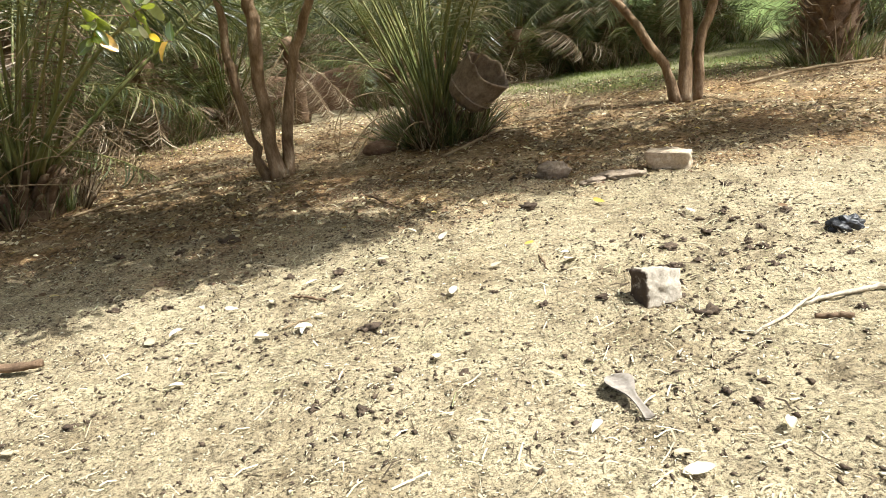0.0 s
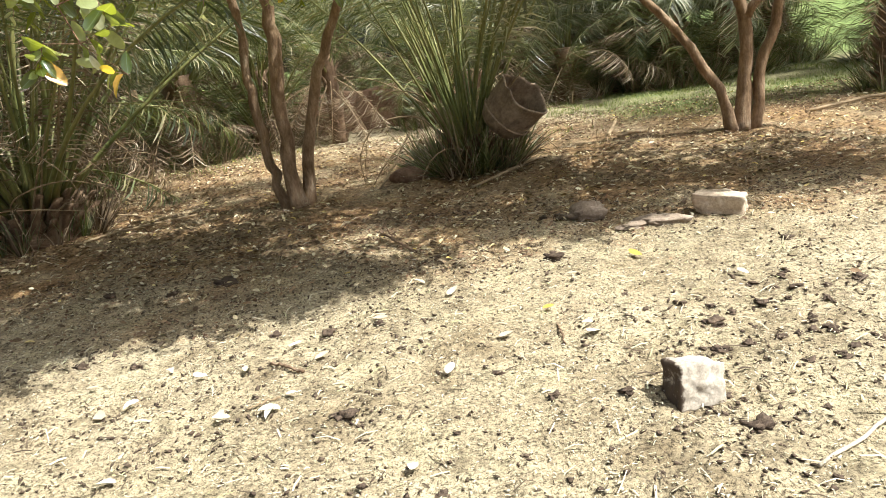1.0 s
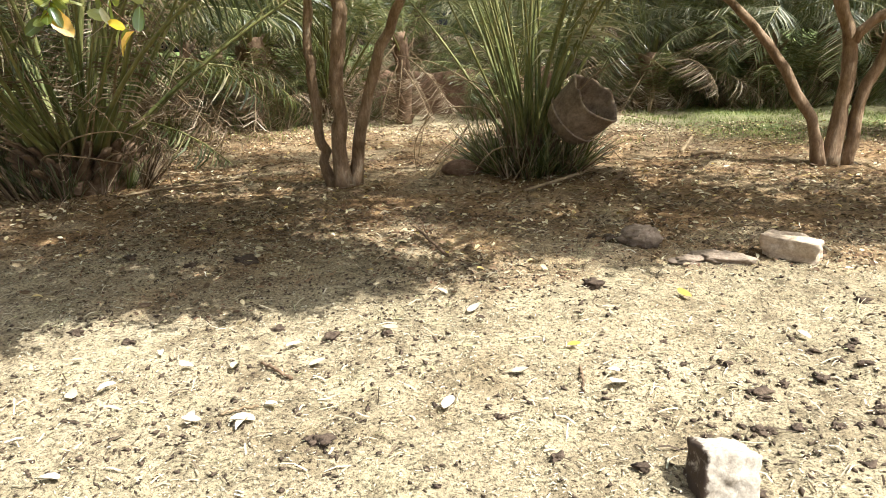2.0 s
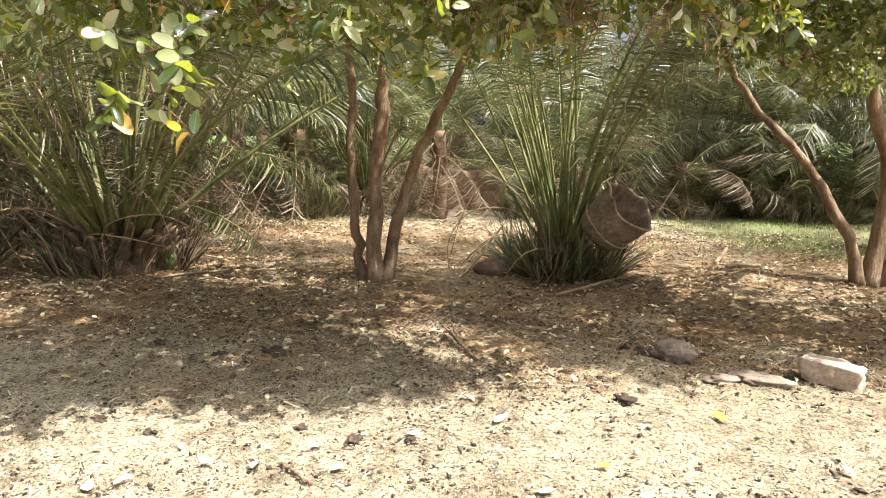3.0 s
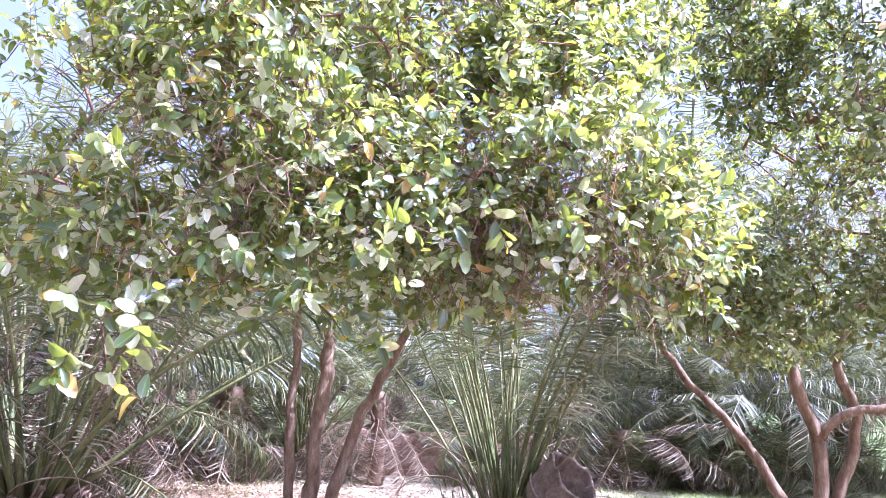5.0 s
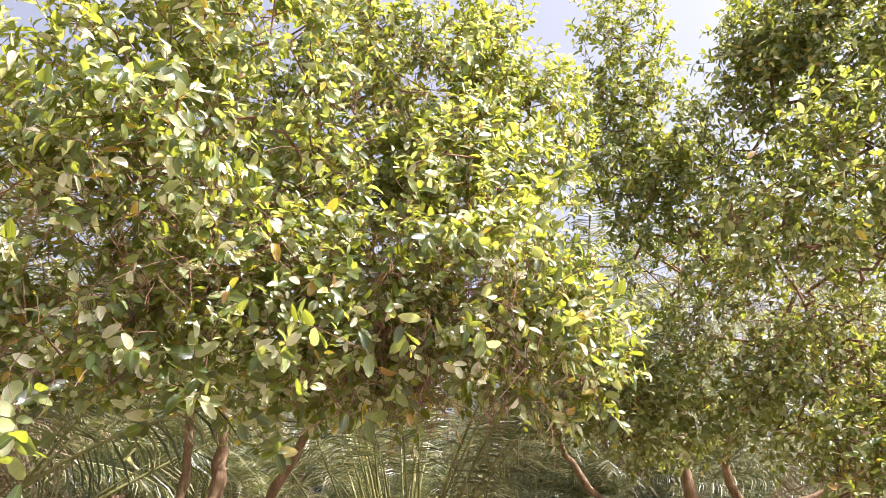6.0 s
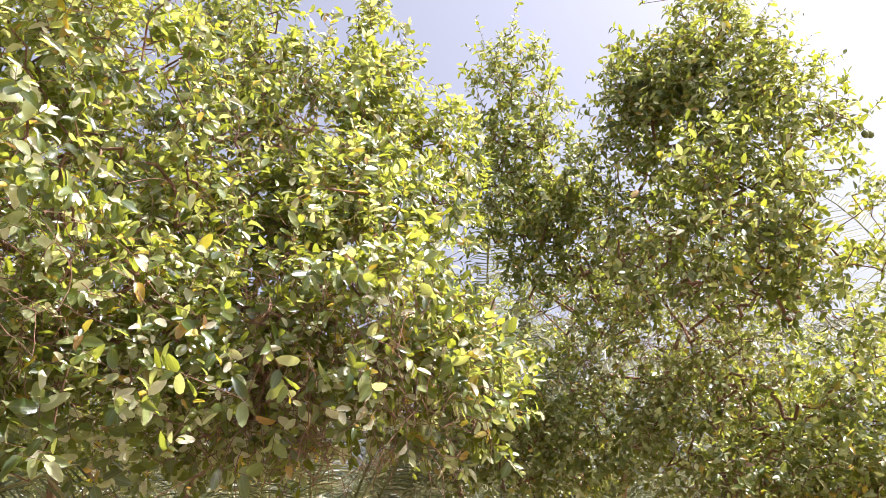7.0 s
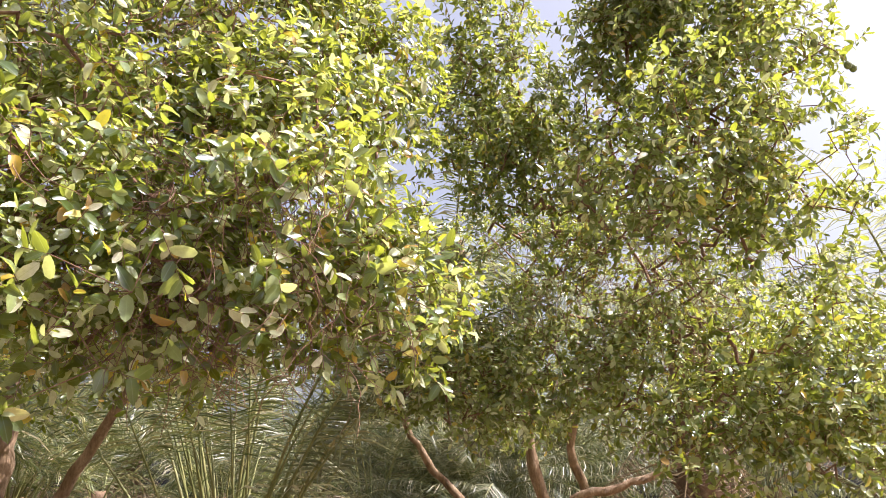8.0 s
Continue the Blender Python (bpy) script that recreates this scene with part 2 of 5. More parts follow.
def ground_material():
    m, n, l, b = material("dry_soil")
    big = noise_node(n, l, 0.7, 4, 0.6)
    mid = noise_node(n, l, 7, 6, 0.7)
    fine = noise_node(n, l, 55, 6, 0.75)
    base = ramp(n, [(0.3, (0.28, 0.238, 0.165)), (0.5, (0.375, 0.325, 0.23)), (0.7, (0.47, 0.415, 0.305))])
    l.new(big.outputs["Fac"], base.inputs[0])
    r2 = ramp(n, [(0.32, (0.42, 0.38, 0.34)), (0.5, (0.9, 0.88, 0.85)), (0.68, (1.15, 1.12, 1.08))])
    l.new(mid.outputs["Fac"], r2.inputs[0])
    c = mixer(n, l, 0.85, base.outputs[0], r2.outputs[0], "MULTIPLY")
    r3 = ramp(n, [(0.38, (0.14, 0.12, 0.1)), (0.48, (0.85, 0.84, 0.82)), (0.66, (1.3, 1.27, 1.2))])
    l.new(fine.outputs["Fac"], r3.inputs[0])
    c = mixer(n, l, 0.9, c, r3.outputs[0], "MULTIPLY")
    grit = noise_node(n, l, 170, 4, 0.7)
    r5 = ramp(n, [(0.36, (0.16, 0.13, 0.1)), (0.44, (0.92, 0.9, 0.88)), (0.62, (1.12, 1.12, 1.1))])
    l.new(grit.outputs["Fac"], r5.inputs[0])
    c = mixer(n, l, 0.9, c, r5.outputs[0], "MULTIPLY")
    pat = noise_node(n, l, 2.3, 5, 0.65)
    r4 = ramp(n, [(0.35, (0.7, 0.66, 0.6)), (0.5, (1.0, 0.99, 0.96)), (0.65, (1.06, 1.08, 1.02))])
    l.new(pat.outputs["Fac"], r4.inputs[0])
    c = mixer(n, l, 0.9, c, r4.outputs[0], "MULTIPLY")
    # browns the soil under the trees: leaf mould plus their painted shade
    mould_shade = n.new("ShaderNodeAttribute")
    mould_shade.attribute_name = "mould_and_shade"
    c = mixer(n, l, mould_shade.outputs["Fac"], c, mixer(n, l, 1.0, c, (0.8, 0.62, 0.48), "MULTIPLY"))
    # green cover, kept by the mesh's own attribute
    at = n.new("ShaderNodeAttribute")
    at.attribute_name = "cover"
    gr = ramp(n, [(0.3, (0.07, 0.11, 0.03)), (0.7, (0.17, 0.23, 0.055))])
    l.new(mid.outputs["Fac"], gr.inputs[0])
    c = mixer(n, l, at.outputs["Fac"], c, gr.outputs[0])
    l.new(c, b.inputs["Base Color"])
    b.inputs["Roughness"].default_value = 0.95
    b.inputs["Specular IOR Level"].default_value = 0.15
    bump(n, l, b, fine.outputs["Fac"], 0.9, 0.012)
    return m


M_GROUND = ground_material()

# ---- mesh helpers ----
rng = np.random.default_rng(11)


def build_mesh(name, verts, faces, mat, smooth=True, uvs=None):
    """faces: a list of arrays, each (n, 3) or (n, 4)."""
    me = bpy.data.meshes.new(name)
    verts = np.asarray(verts, dtype=np.float32)
    loops = np.concatenate([np.asarray(f).ravel() for f in faces]).astype(np.int32)
    totals = np.concatenate([np.full(len(f), np.asarray(f).shape[1]) for f in faces]).astype(np.int32)
    starts = np.concatenate([[0], np.cumsum(totals)[:-1]]).astype(np.int32)
    me.vertices.add(len(verts))
    me.vertices.foreach_set("co", verts.ravel())
    me.loops.add(len(loops))
    me.loops.foreach_set("vertex_index", loops)
    me.polygons.add(len(totals))
    me.polygons.foreach_set("loop_start", starts)
    me.polygons.foreach_set("loop_total", totals)
    if smooth:
        me.polygons.foreach_set("use_smooth", np.ones(len(totals), dtype=bool))
    if uvs is not None:
        layer = me.uv_layers.new(name="UVMap")
        layer.data.foreach_set("uv", np.asarray(uvs, dtype=np.float32)[loops].ravel())
    me.update()
    me.validate()
    if mat:
        me.materials.append(mat)
    return me


def thing(name, at, label, category, group="", kind=""):
    ob = new(name)
    ob.empty_display_size = 0.1
    ob.location = at
    return tagged(ob, label, category, group, kind)


def part(name, mesh, parent, label="", m=None, kind=""):
    """Links a mesh, or a bmesh's mesh, as one part under a thing. Its vertices are in the thing's own space, or m places it."""
    ob = new(name, mesh)
    ob.parent = parent
    if m is not None:
        ob.matrix_basis = m
    return tagged(ob, label, kind=kind)


def vnoise(x, y, cell, seed):
    """Smooth value noise in -1..1 over the plane."""
    table = np.random.default_rng(seed).uniform(-1, 1, (256, 256))
    u, v = np.asarray(x, float) / cell + 1000.3, np.asarray(y, float) / cell + 1000.7
    i, j = np.floor(u).astype(int), np.floor(v).astype(int)
    fu, fv = u - i, v - j
    fu, fv = fu * fu * (3 - 2 * fu), fv * fv * (3 - 2 * fv)
    g = lambda a, b: table[a % 256, b % 256]
    return (g(i, j) * (1 - fu) + g(i + 1, j) * fu) * (1 - fv) + (g(i, j + 1) * (1 - fu) + g(i + 1, j + 1) * fu) * fv


def ground_z(x, y):
    x, y = np.asarray(x, float), np.asarray(y, float)
    far = np.clip((np.hypot(x, y - 5) - 9) / 6, 0, 1)
    z = 0.02 * vnoise(x, y, 1.7, 1) + 0.012 * vnoise(x, y, 0.45, 2)
    z = z + (1 - far) * (0.009 * vnoise(x, y, 0.13, 3) + 0.018 * np.abs(vnoise(x, y, 0.06, 4)) + 0.006 * vnoise(x, y, 0.03, 5))
    return z


def tube(path, radii, sides=6, wob=0.0, seed=0):
    """Vertices and quads of a tapering tube along a path."""
    p, r = np.asarray(path, float), np.asarray(radii, float)
    t = np.gradient(p, axis=0)
    t /= np.linalg.norm(t, axis=1)[:, None] + 1e-9
    ref = np.array([1.0, 0.13, 0.0]) if abs(t[0][2]) > 0.7 else np.array([0.0, 0.0, 1.0])
    a = np.cross(t, ref)
    a /= np.linalg.norm(a, axis=1)[:, None] + 1e-9
    b = np.cross(t, a)
    ang = np.arange(sides) * 2 * math.pi / sides
    k = np.ones((len(p), sides))
    if wob:
        k += np.random.default_rng(seed).uniform(-wob, wob, k.shape)
    v = p[:, None] + (r[:, None] * k)[..., None] * (np.cos(ang)[None, :, None] * a[:, None] + np.sin(ang)[None, :, None] * b[:, None])
    i = np.arange(len(p) - 1)[:, None] * sides
    j, jn = np.arange(sides)[None], (np.arange(sides)[None] + 1) % sides
    q = np.stack([i + j, i + jn, i + sides + jn, i + sides + j], -1).reshape(-1, 4)
    v = np.concatenate([v.reshape(-1, 3), p[:1], p[-1:]])
    n = len(p) * sides
    caps = np.concatenate([np.stack([np.full(sides, n), jn[0], j[0]], -1), np.stack([np.full(sides, n + 1), n - sides + j[0], n - sides + jn[0]], -1)])
    return v, q, caps


def spline(pts, n):
    """n points on a smooth curve through pts."""
    p = np.asarray(pts, float)
    d = np.concatenate([[0], np.cumsum(np.linalg.norm(np.diff(p, axis=0), axis=1))])
    m = np.gradient(p, d, axis=0)
    s = np.linspace(0, d[-1], n)
    k = np.clip(np.searchsorted(d, s, side="right") - 1, 0, len(p) - 2)
    h = (d[k + 1] - d[k])[:, None]
    u = ((s - d[k])[:, None]) / h
    return (2 * u**3 - 3 * u**2 + 1) * p[k] + (u**3 - 2 * u**2 + u) * h * m[k] + (-2 * u**3 + 3 * u**2) * p[k + 1] + (u**3 - u**2) * h * m[k + 1]


# A broad elliptic leaf, one long, folded a little along its midrib and bent down at the tip.
def leaf_template(width, fold, droop, curl=0.0, plain=False):
    xs, ws = ((0.18, 0.52, 0.86), (0.78, 1.0, 0.6)) if plain else ((0.1, 0.32, 0.58, 0.82, 0.95), (0.55, 0.96, 1.0, 0.7, 0.32))
    v, uv = [(0, 0, 0)], [(0, 0.5)]
    for x, w in zip(xs, ws):
        for s in (-1, 0, 1):
            v.append((x, s * w * width, fold * abs(s) * w - droop * x * x + curl * s * (x - 0.4)))
            uv.append((x, 0.5 + 0.5 * s * w))
    v.append((1, 0, -droop))
    uv.append((1, 0.5))
    n = len(v) - 1
    tri = [(0, 2, 1), (0, 3, 2), (n - 3, n - 2, n), (n - 2, n - 1, n)]
    quad = []
    for k in range(1, n - 3, 3):
        quad += [(k, k + 1, k + 4, k + 3), (k + 1, k + 2, k + 5, k + 4)]
    return np.array(v, float), np.array(uv, float), np.array(tri), np.array(quad)


LEAF_KINDS = [leaf_template(0.27, 0.06, 0.14), leaf_template(0.25, 0.13, 0.3, 0.1), leaf_template(0.28, 0.08, -0.1, -0.1), leaf_template(0.22, 0.14, 0.5, 0.08), leaf_template(0.28, 0.04, 0.2, -0.12)]


# the same for small and far leaves
PLAIN_KINDS = [leaf_template(0.25, 0.07, 0.16, plain=True), leaf_template(0.23, 0.14, 0.34, 0.12, True), leaf_template(0.26, 0.09, -0.12, -0.1, True)]


def place_leaves(name, base, along, normal, size, mat, shapes=LEAF_KINDS):
    """One mesh of many leaves: each at base, pointing along, its face towards normal."""
    n = len(base)
    kinds = np.arange(n) % len(shapes)
    vs, tris, quads, uvs, o = [], [], [], [], 0
    for k, (tv, tuv, tt, tq) in enumerate(shapes):
        pick = kinds == k
        m = int(pick.sum())
        if not m:
            continue
        x = along[pick]
        y = np.cross(normal[pick], x)
        y /= np.linalg.norm(y, axis=1)[:, None] + 1e-9
        z = np.cross(x, y)
        axes = np.stack([x, y, z], 1) * size[pick][:, None, None]
        v = base[pick][:, None] + np.einsum("vk,nkc->nvc", tv, axes)
        off = (np.arange(m) * len(tv))[:, None, None] + o
        vs.append(v.reshape(-1, 3)), tris.append((tt[None] + off).reshape(-1, 3)), quads.append((tq[None] + off).reshape(-1, 4))
        uvs.append(np.tile(tuv, (m, 1)))
        o += m * len(tv)
    return build_mesh(name, np.concatenate(vs), [np.concatenate(tris), np.concatenate(quads)], mat, True, np.concatenate(uvs))


def unit(v):
    return v / (np.linalg.norm(v, axis=-1, keepdims=True) + 1e-9)


def grow_crown(blobs, r, gap=-0.25):
    """Cluster places and their outward directions inside a crown made of lobes (centre, radii, number)."""
    pts, outs = [], []
    for cx, cy, cz, rx, ry, rz, n in blobs:
        d = unit(r.normal(size=(n * 3, 3)))
        rad = r.uniform(0, 1, (n * 3, 1)) ** 0.42
        wave = np.array([noise.noise(Vector(q) * 2.2 + Vector((cx, cy, cz))) for q in d])[:, None]
        q = np.array([cx, cy, cz]) + d * rad * (1 + 0.3 * wave) * np.array([rx, ry, rz])
        keep = np.array([noise.noise(Vector(p) * 1.9) > gap for p in q])
        q, d = q[keep][:n], d[keep][:n]
        pts.append(q), outs.append(d)
    return np.concatenate(pts), np.concatenate(outs)


def branchwork(starts, pts, r, step=0.22):
    """Grows branches from the starts to every cluster, nearest first; returns nodes, parents and radii."""
    nodes = [np.array(s, float) for s in starts]
    parent = [-1] * len(nodes)
    arr = np.zeros((len(pts) * 12 + len(starts) + 10, 3))
    arr[: len(nodes)] = nodes
    cnt = len(nodes)
    d0 = np.min(np.linalg.norm(pts[:, None] - np.array(starts)[None], axis=2), axis=1)
    tips = []
    for i in np.argsort(d0):
        d = np.linalg.norm(arr[:cnt] - pts[i], axis=1)
        j = int(np.argmin(d))
        n = max(1, min(8, int(d[j] / step)))
        a, b = arr[j].copy(), pts[i]
        sag = r.normal(0, 0.06, 3) * min(d[j], 1.0)
        for k in range(1, n + 1):
            u = k / n
            arr[cnt] = a + (b - a) * u + sag * math.sin(math.pi * u)
            parent.append(j)
            j = cnt
            cnt += 1
            if cnt >= len(arr) - 2:
                break
        tips.append(j)
    w = np.zeros(cnt)
    w[tips] = 1
    for k in range(cnt - 1, -1, -1):
        if parent[k] >= 0:
            w[parent[k]] += w[k]
    return arr[:cnt], parent, np.minimum(0.0015 * np.sqrt(np.maximum(w, 1)), 0.014)


def branch_mesh(name, nodes, parent, radii, mat):
    child = np.array([k for k in range(len(nodes)) if parent[k] >= 0])
    par = np.array([parent[k] for k in child])
    a, b = nodes[par], nodes[child]
    ra, rb = np.minimum(radii[par], radii[child] * 1.25), radii[child]
    t = unit(b - a)
    u = unit(np.cross(t, np.array([0.31, 0.52, 0.79])))
    v = np.cross(t, u)
    sides = 5
    ang = np.arange(sides) * 2 * math.pi / sides
    ring = np.cos(ang)[None, :, None] * u[:, None] + np.sin(ang)[None, :, None] * v[:, None]
    lo = a[:, None] + ring * ra[:, None, None] - (t * rb[:, None])[:, None]
    hi = b[:, None] + ring * rb[:, None, None]
    verts = np.concatenate([lo, hi], 1).reshape(-1, 3)
    j, jn = np.arange(sides), (np.arange(sides) + 1) % sides
    q = np.stack([j, jn, sides + jn, sides + j], -1)
    faces = (q[None] + (np.arange(len(child)) * 2 * sides)[:, None, None]).reshape(-1, 4)
    return build_mesh(name, verts, [faces], mat)


def leaves_on(pts, outs, r, size, per=(8, 14), droop=0.25):
    """Leaf bases, directions, normals and sizes: pairs along a short twig at each cluster and a whorl at its tip."""
    base, along, nor, siz, twigs = [], [], [], [], []
    up = np.array([0, 0, 1.0])
    for p, o in zip(pts, outs):
        d = unit(o * 0.6 + np.array([0, 0, 0.25]) + r.normal(0, 0.5, 3))
        length = r.uniform(0.1, 0.28)
        side = unit(np.cross(d, unit(r.normal(size=3))))
        other = np.cross(d, side)
        n = r.integers(*per)
        twigs.append((p, p + d * length))
        for k in range(n):
            u = k / max(n - 1, 1)
            ang = (k % 2) * math.pi + (k // 2) * 1.57 + r.normal(0, 0.35)
            lat = math.cos(ang) * side + math.sin(ang) * other
            a = unit(d * (0.25 + 0.55 * u) + lat * 0.9 + np.array([0, 0, -droop]) + r.normal(0, 0.15, 3))
            base.append(p + d * length * u)
            along.append(a)
            nor.append(unit(d * 0.45 + o * 0.4 + up * 0.55 + np.array([0.1, -0.25, 0]) + r.normal(0, 0.42, 3)))
            siz.append(size * (0.55 + 0.7 * r.uniform() ** 1.3) * (1.0 if u < 0.9 else 0.8))
    return np.array(base), np.array(along), np.array(nor), np.array(siz), twigs


def guava_tree(at, stems, blobs, label, leaf_size, mat, near=0, seed=3, fruit=0, gap=-0.25, extra=(), sprays=(), bare=(), hanging=(), per=(9, 16)):
    """stems: lists of (places, radius at foot, radius at top). near: how many of the foremost leaves are parts of their own."""
    r = np.random.default_rng(seed)
    at = np.array(at, float)
    tree = thing("guava_tree", at, label, "tree", "guava trees")
    starts = []
    for k, (pts, r0, r1) in enumerate(stems):
        p = spline(pts, 26)
        p[1:-1] += r.normal(0, 0.011, (24, 3))
        rad = np.linspace(r0, r1, 26) * (1 + 0.05 * np.sin(np.arange(26) * 1.7 + k) + r.normal(0, 0.05, 26))
        rad[:3] *= (1.35, 1.18, 1.06)
        v, q, c = tube(p - at, rad, 14, 0.05, seed + k)
        part("stem", build_mesh("stem", v, [q, c], M_BARK), tree)
        starts.append(p[-1])
        starts.append(p[-5])
    for e in extra:
        starts.append(np.array(e, float))
    pts, outs = grow_crown(blobs, r, gap)
    if sprays:
        pts = np.concatenate([np.array(sprays, float), pts])
        outs = np.concatenate([np.tile([[0.1, -0.6, -0.9]], (len(sprays), 1)), outs])
    nodes, parent, radii = branchwork(starts, pts, r)
    part("branchwork", branch_mesh("branchwork", nodes - at, parent, radii, M_TWIG), tree, "brown forking branches", kind="stuff")
    k = len(sprays)
    b, a, n, s, twigs = leaves_on(pts[k:], outs[k:], r, leaf_size, per)
    if k:
        # the outermost hanging sprays carry the largest leaves
        more = leaves_on(pts[:k], outs[:k], r, leaf_size * 1.15, (9, 14), 0.1)
        more[3][: len(more[3]) // 3] *= 1.25
        b, a, n, s = (np.concatenate(z) for z in zip(more[:4], (b, a, n, s)))
        twigs = more[4] + twigs
    tw = np.array(twigs)
    tn = tw.reshape(-1, 3) - at
    part("twig_spray", branch_mesh("twig_spray", tn, [-1 if k % 2 == 0 else k - 1 for k in range(len(tn))], np.full(len(tn), 0.0014), M_TWIG), tree, kind="stuff")
    if bare:
        q, d = grow_crown(bare, r, -0.4)
        tn, steps = [], 6
        for p, o in zip(q, d):
            way = unit(o * 0.4 + r.normal(0, 0.7, 3))
            bend, seg = r.normal(0, 0.35, 3), r.uniform(0.025, 0.07)
            for k in range(steps):
                tn.append(p)
                way = unit(way + bend * 0.5 + np.array([0, 0, -0.16]) + r.normal(0, 0.22, 3))
                p = p + way * seg
        tn = np.array(tn) - at
        thin = np.tile(np.linspace(0.0021, 0.0011, steps), len(q))
        part("dry_twig_tangle", branch_mesh("dry_twig_tangle", tn, [-1 if k % steps == 0 else k - 1 for k in range(len(tn))], thin, M_TWIG), tree, "bare tangled reddish-brown twigs", kind="stuff")
    order = np.argsort(b[:, 1])
    rest = order[near:]
    part("crown", place_leaves("crown", b[rest] - at, a[rest], n[rest], s[rest], mat, PLAIN_KINDS), tree, "dense green oval leaves, some yellowing", kind="stuff")
    if near:
        singles = [build_mesh("leaf", tv, [tt, tq], M_LEAF_ONE, True, tuv) for tv, tuv, tt, tq in LEAF_KINDS]
        for k in order[:near]:
            x = a[k]
            y = unit(np.cross(n[k], x))
            z = np.cross(x, y)
            m = Matrix((x, y, z)).transposed().to_4x4()
            m = Matrix.Translation(b[k] - at) @ m @ Matrix.Scale(s[k], 4)
            part("leaf", singles[k % 5], tree, m=m)
    spots = [pts[r.integers(len(pts))] - np.array([0, 0, 0.05]) for k in range(fruit)]
    for k, (p0, p1) in enumerate(hanging):
        p0, p1 = np.array(p0), np.array(p1)
        v, q, c = tube(spline([p0, (p0 + p1) / 2 + (0, 0, 0.03), p1], 8) - at, np.linspace(0.004, 0.002, 8), 5)
        part("fruit_stalk", build_mesh("fruit_stalk", v, [q, c], M_TWIG), tree)
        spots.append(p1 - np.array([0, 0, 0.025]))
    for spot in spots:
        f = bmesh.new()
        bmesh.ops.create_icosphere(f, subdivisions=2, radius=0.024)
        for v in f.verts:
            v.co.z *= 1.25
        me = bpy.data.meshes.new("fruit")
        f.to_mesh(me)
        f.free()
        me.materials.append(M_FRUIT)
        part("fruit", me, tree, "small green guava", Matrix.Translation(spot - at))
    return tree


# ---- palms ----


def frond_mesh(name, length, bare, droop, nleaf, leaf_len, mats, seed, stalk=0.02, vee=0.6, hang=0.3, thin=0.0):
    """A feather leaf: a tapering stalk rising along z and bending towards x, spines below, leaflets in two rows above."""
    r = np.random.default_rng(seed)
    n = 11
    ang = np.linspace(0, 1, n) ** 1.7 * droop
    seg = length / (n - 1)
    p = np.zeros((n, 3))
    for k in range(1, n):
        p[k] = p[k - 1] + seg * np.array([math.sin(ang[k]), 0, math.cos(ang[k])])
    p[:, 1] += 0.02 * length * np.sin(np.linspace(0, 3, n) + seed)
    rad = (1 - 0.88 * np.linspace(0, 1, n) ** 0.8) * stalk
    rad[0] *= 1.7
    v, q, c = tube(p, rad, 5)
    o = len(v)
    d = np.concatenate([[0], np.cumsum(np.linalg.norm(np.diff(p, axis=0), axis=1))])
    lv, lt, lq = [], [], []
    for k in range(nleaf):
        u = bare + (1 - bare) * (k + 0.5) / nleaf
        if r.uniform() < thin:
            continue
        s = u * d[-1]
        c0 = np.array([np.interp(s, d, p[:, i]) for i in range(3)])
        c1 = np.array([np.interp(min(s + 0.02, d[-1]), d, p[:, i]) for i in range(3)])
        t = unit(c1 - c0 + 1e-6)
        upn = unit(np.cross(t, np.array([0, 1.0, 0])))
        x = (u - bare) / (1 - bare)
        ll = leaf_len * (0.45 + 0.75 * math.sin(math.pi * min(1, 0.15 + 0.85 * x)) ** 0.8) * r.uniform(0.8, 1.15)
        for sgn in (-1, 1):
            fw = 0.35 + 0.75 * x + r.normal(0, 0.08)
            dirn = unit(np.array([0, sgn * 1.0, 0]) + t * fw - upn * (vee * r.uniform(0.3, 1.2)))
            w = 0.0066 * (leaf_len / 0.35) * r.uniform(0.8, 1.2)
            wd = unit(np.cross(dirn, upn + r.normal(0, 0.4, 3)))
            m = c0 + dirn * ll * 0.5
            e = c0 + dirn * ll + np.array([0, 0, -hang * ll * r.uniform(0.5, 1.3)])
            m = m + np.array([0, 0, -hang * ll * 0.12])
            j = o
            lv += [c0 - wd * w * 0.5, c0 + wd * w * 0.5, m - wd * w, m + wd * w, e]
            lq.append((j, j + 1, j + 3, j + 2))
            lt.append((j + 2, j + 3, j + 4))
            o += 5
    # spines on the bare stretch
    for k in range(int(8 * bare / 0.3)):
        u = bare * r.uniform(0.35, 1.0)
        s = u * d[-1]
        c0 = np.array([np.interp(s, d, p[:, i]) for i in range(3)])
        sgn = r.choice([-1, 1])
        e = c0 + np.array([r.normal(0, 0.03), sgn * 0.1, 0.09]) * r.uniform(0.6, 1.3)
        lv += [c0 + (0, 0, 0.006), c0 - (0, 0, 0.006), e]
        lt.append((o, o + 1, o + 2))
        o += 3
    blade_v = np.array(lv)
    n0 = len(v)
    faces = ([np.array(lq) - n0] if lq else []) + [np.array(lt) - n0]
    return build_mesh(name, v, [q, c], mats[0]), build_mesh("blade", blade_v, faces, mats[1])


GREEN = (M_STALK, M_FROND)
GREY = (M_STALK, M_FROND_BLUE)
DRY = (M_DRYSTALK, M_DEAD)
F_UP = [frond_mesh("frond_upright", 3.6, 0.5, 0.3 + 0.14 * k, 42, 0.4, GREEN, 20 + k, 0.021, 0.45, 0.2) for k in range(4)]
F_THICK = [frond_mesh("frond_thick", 3.5, 0.52, 0.24 + 0.16 * k, 40, 0.42, GREEN, 25 + k, 0.03, 0.45, 0.2) for k in range(4)]
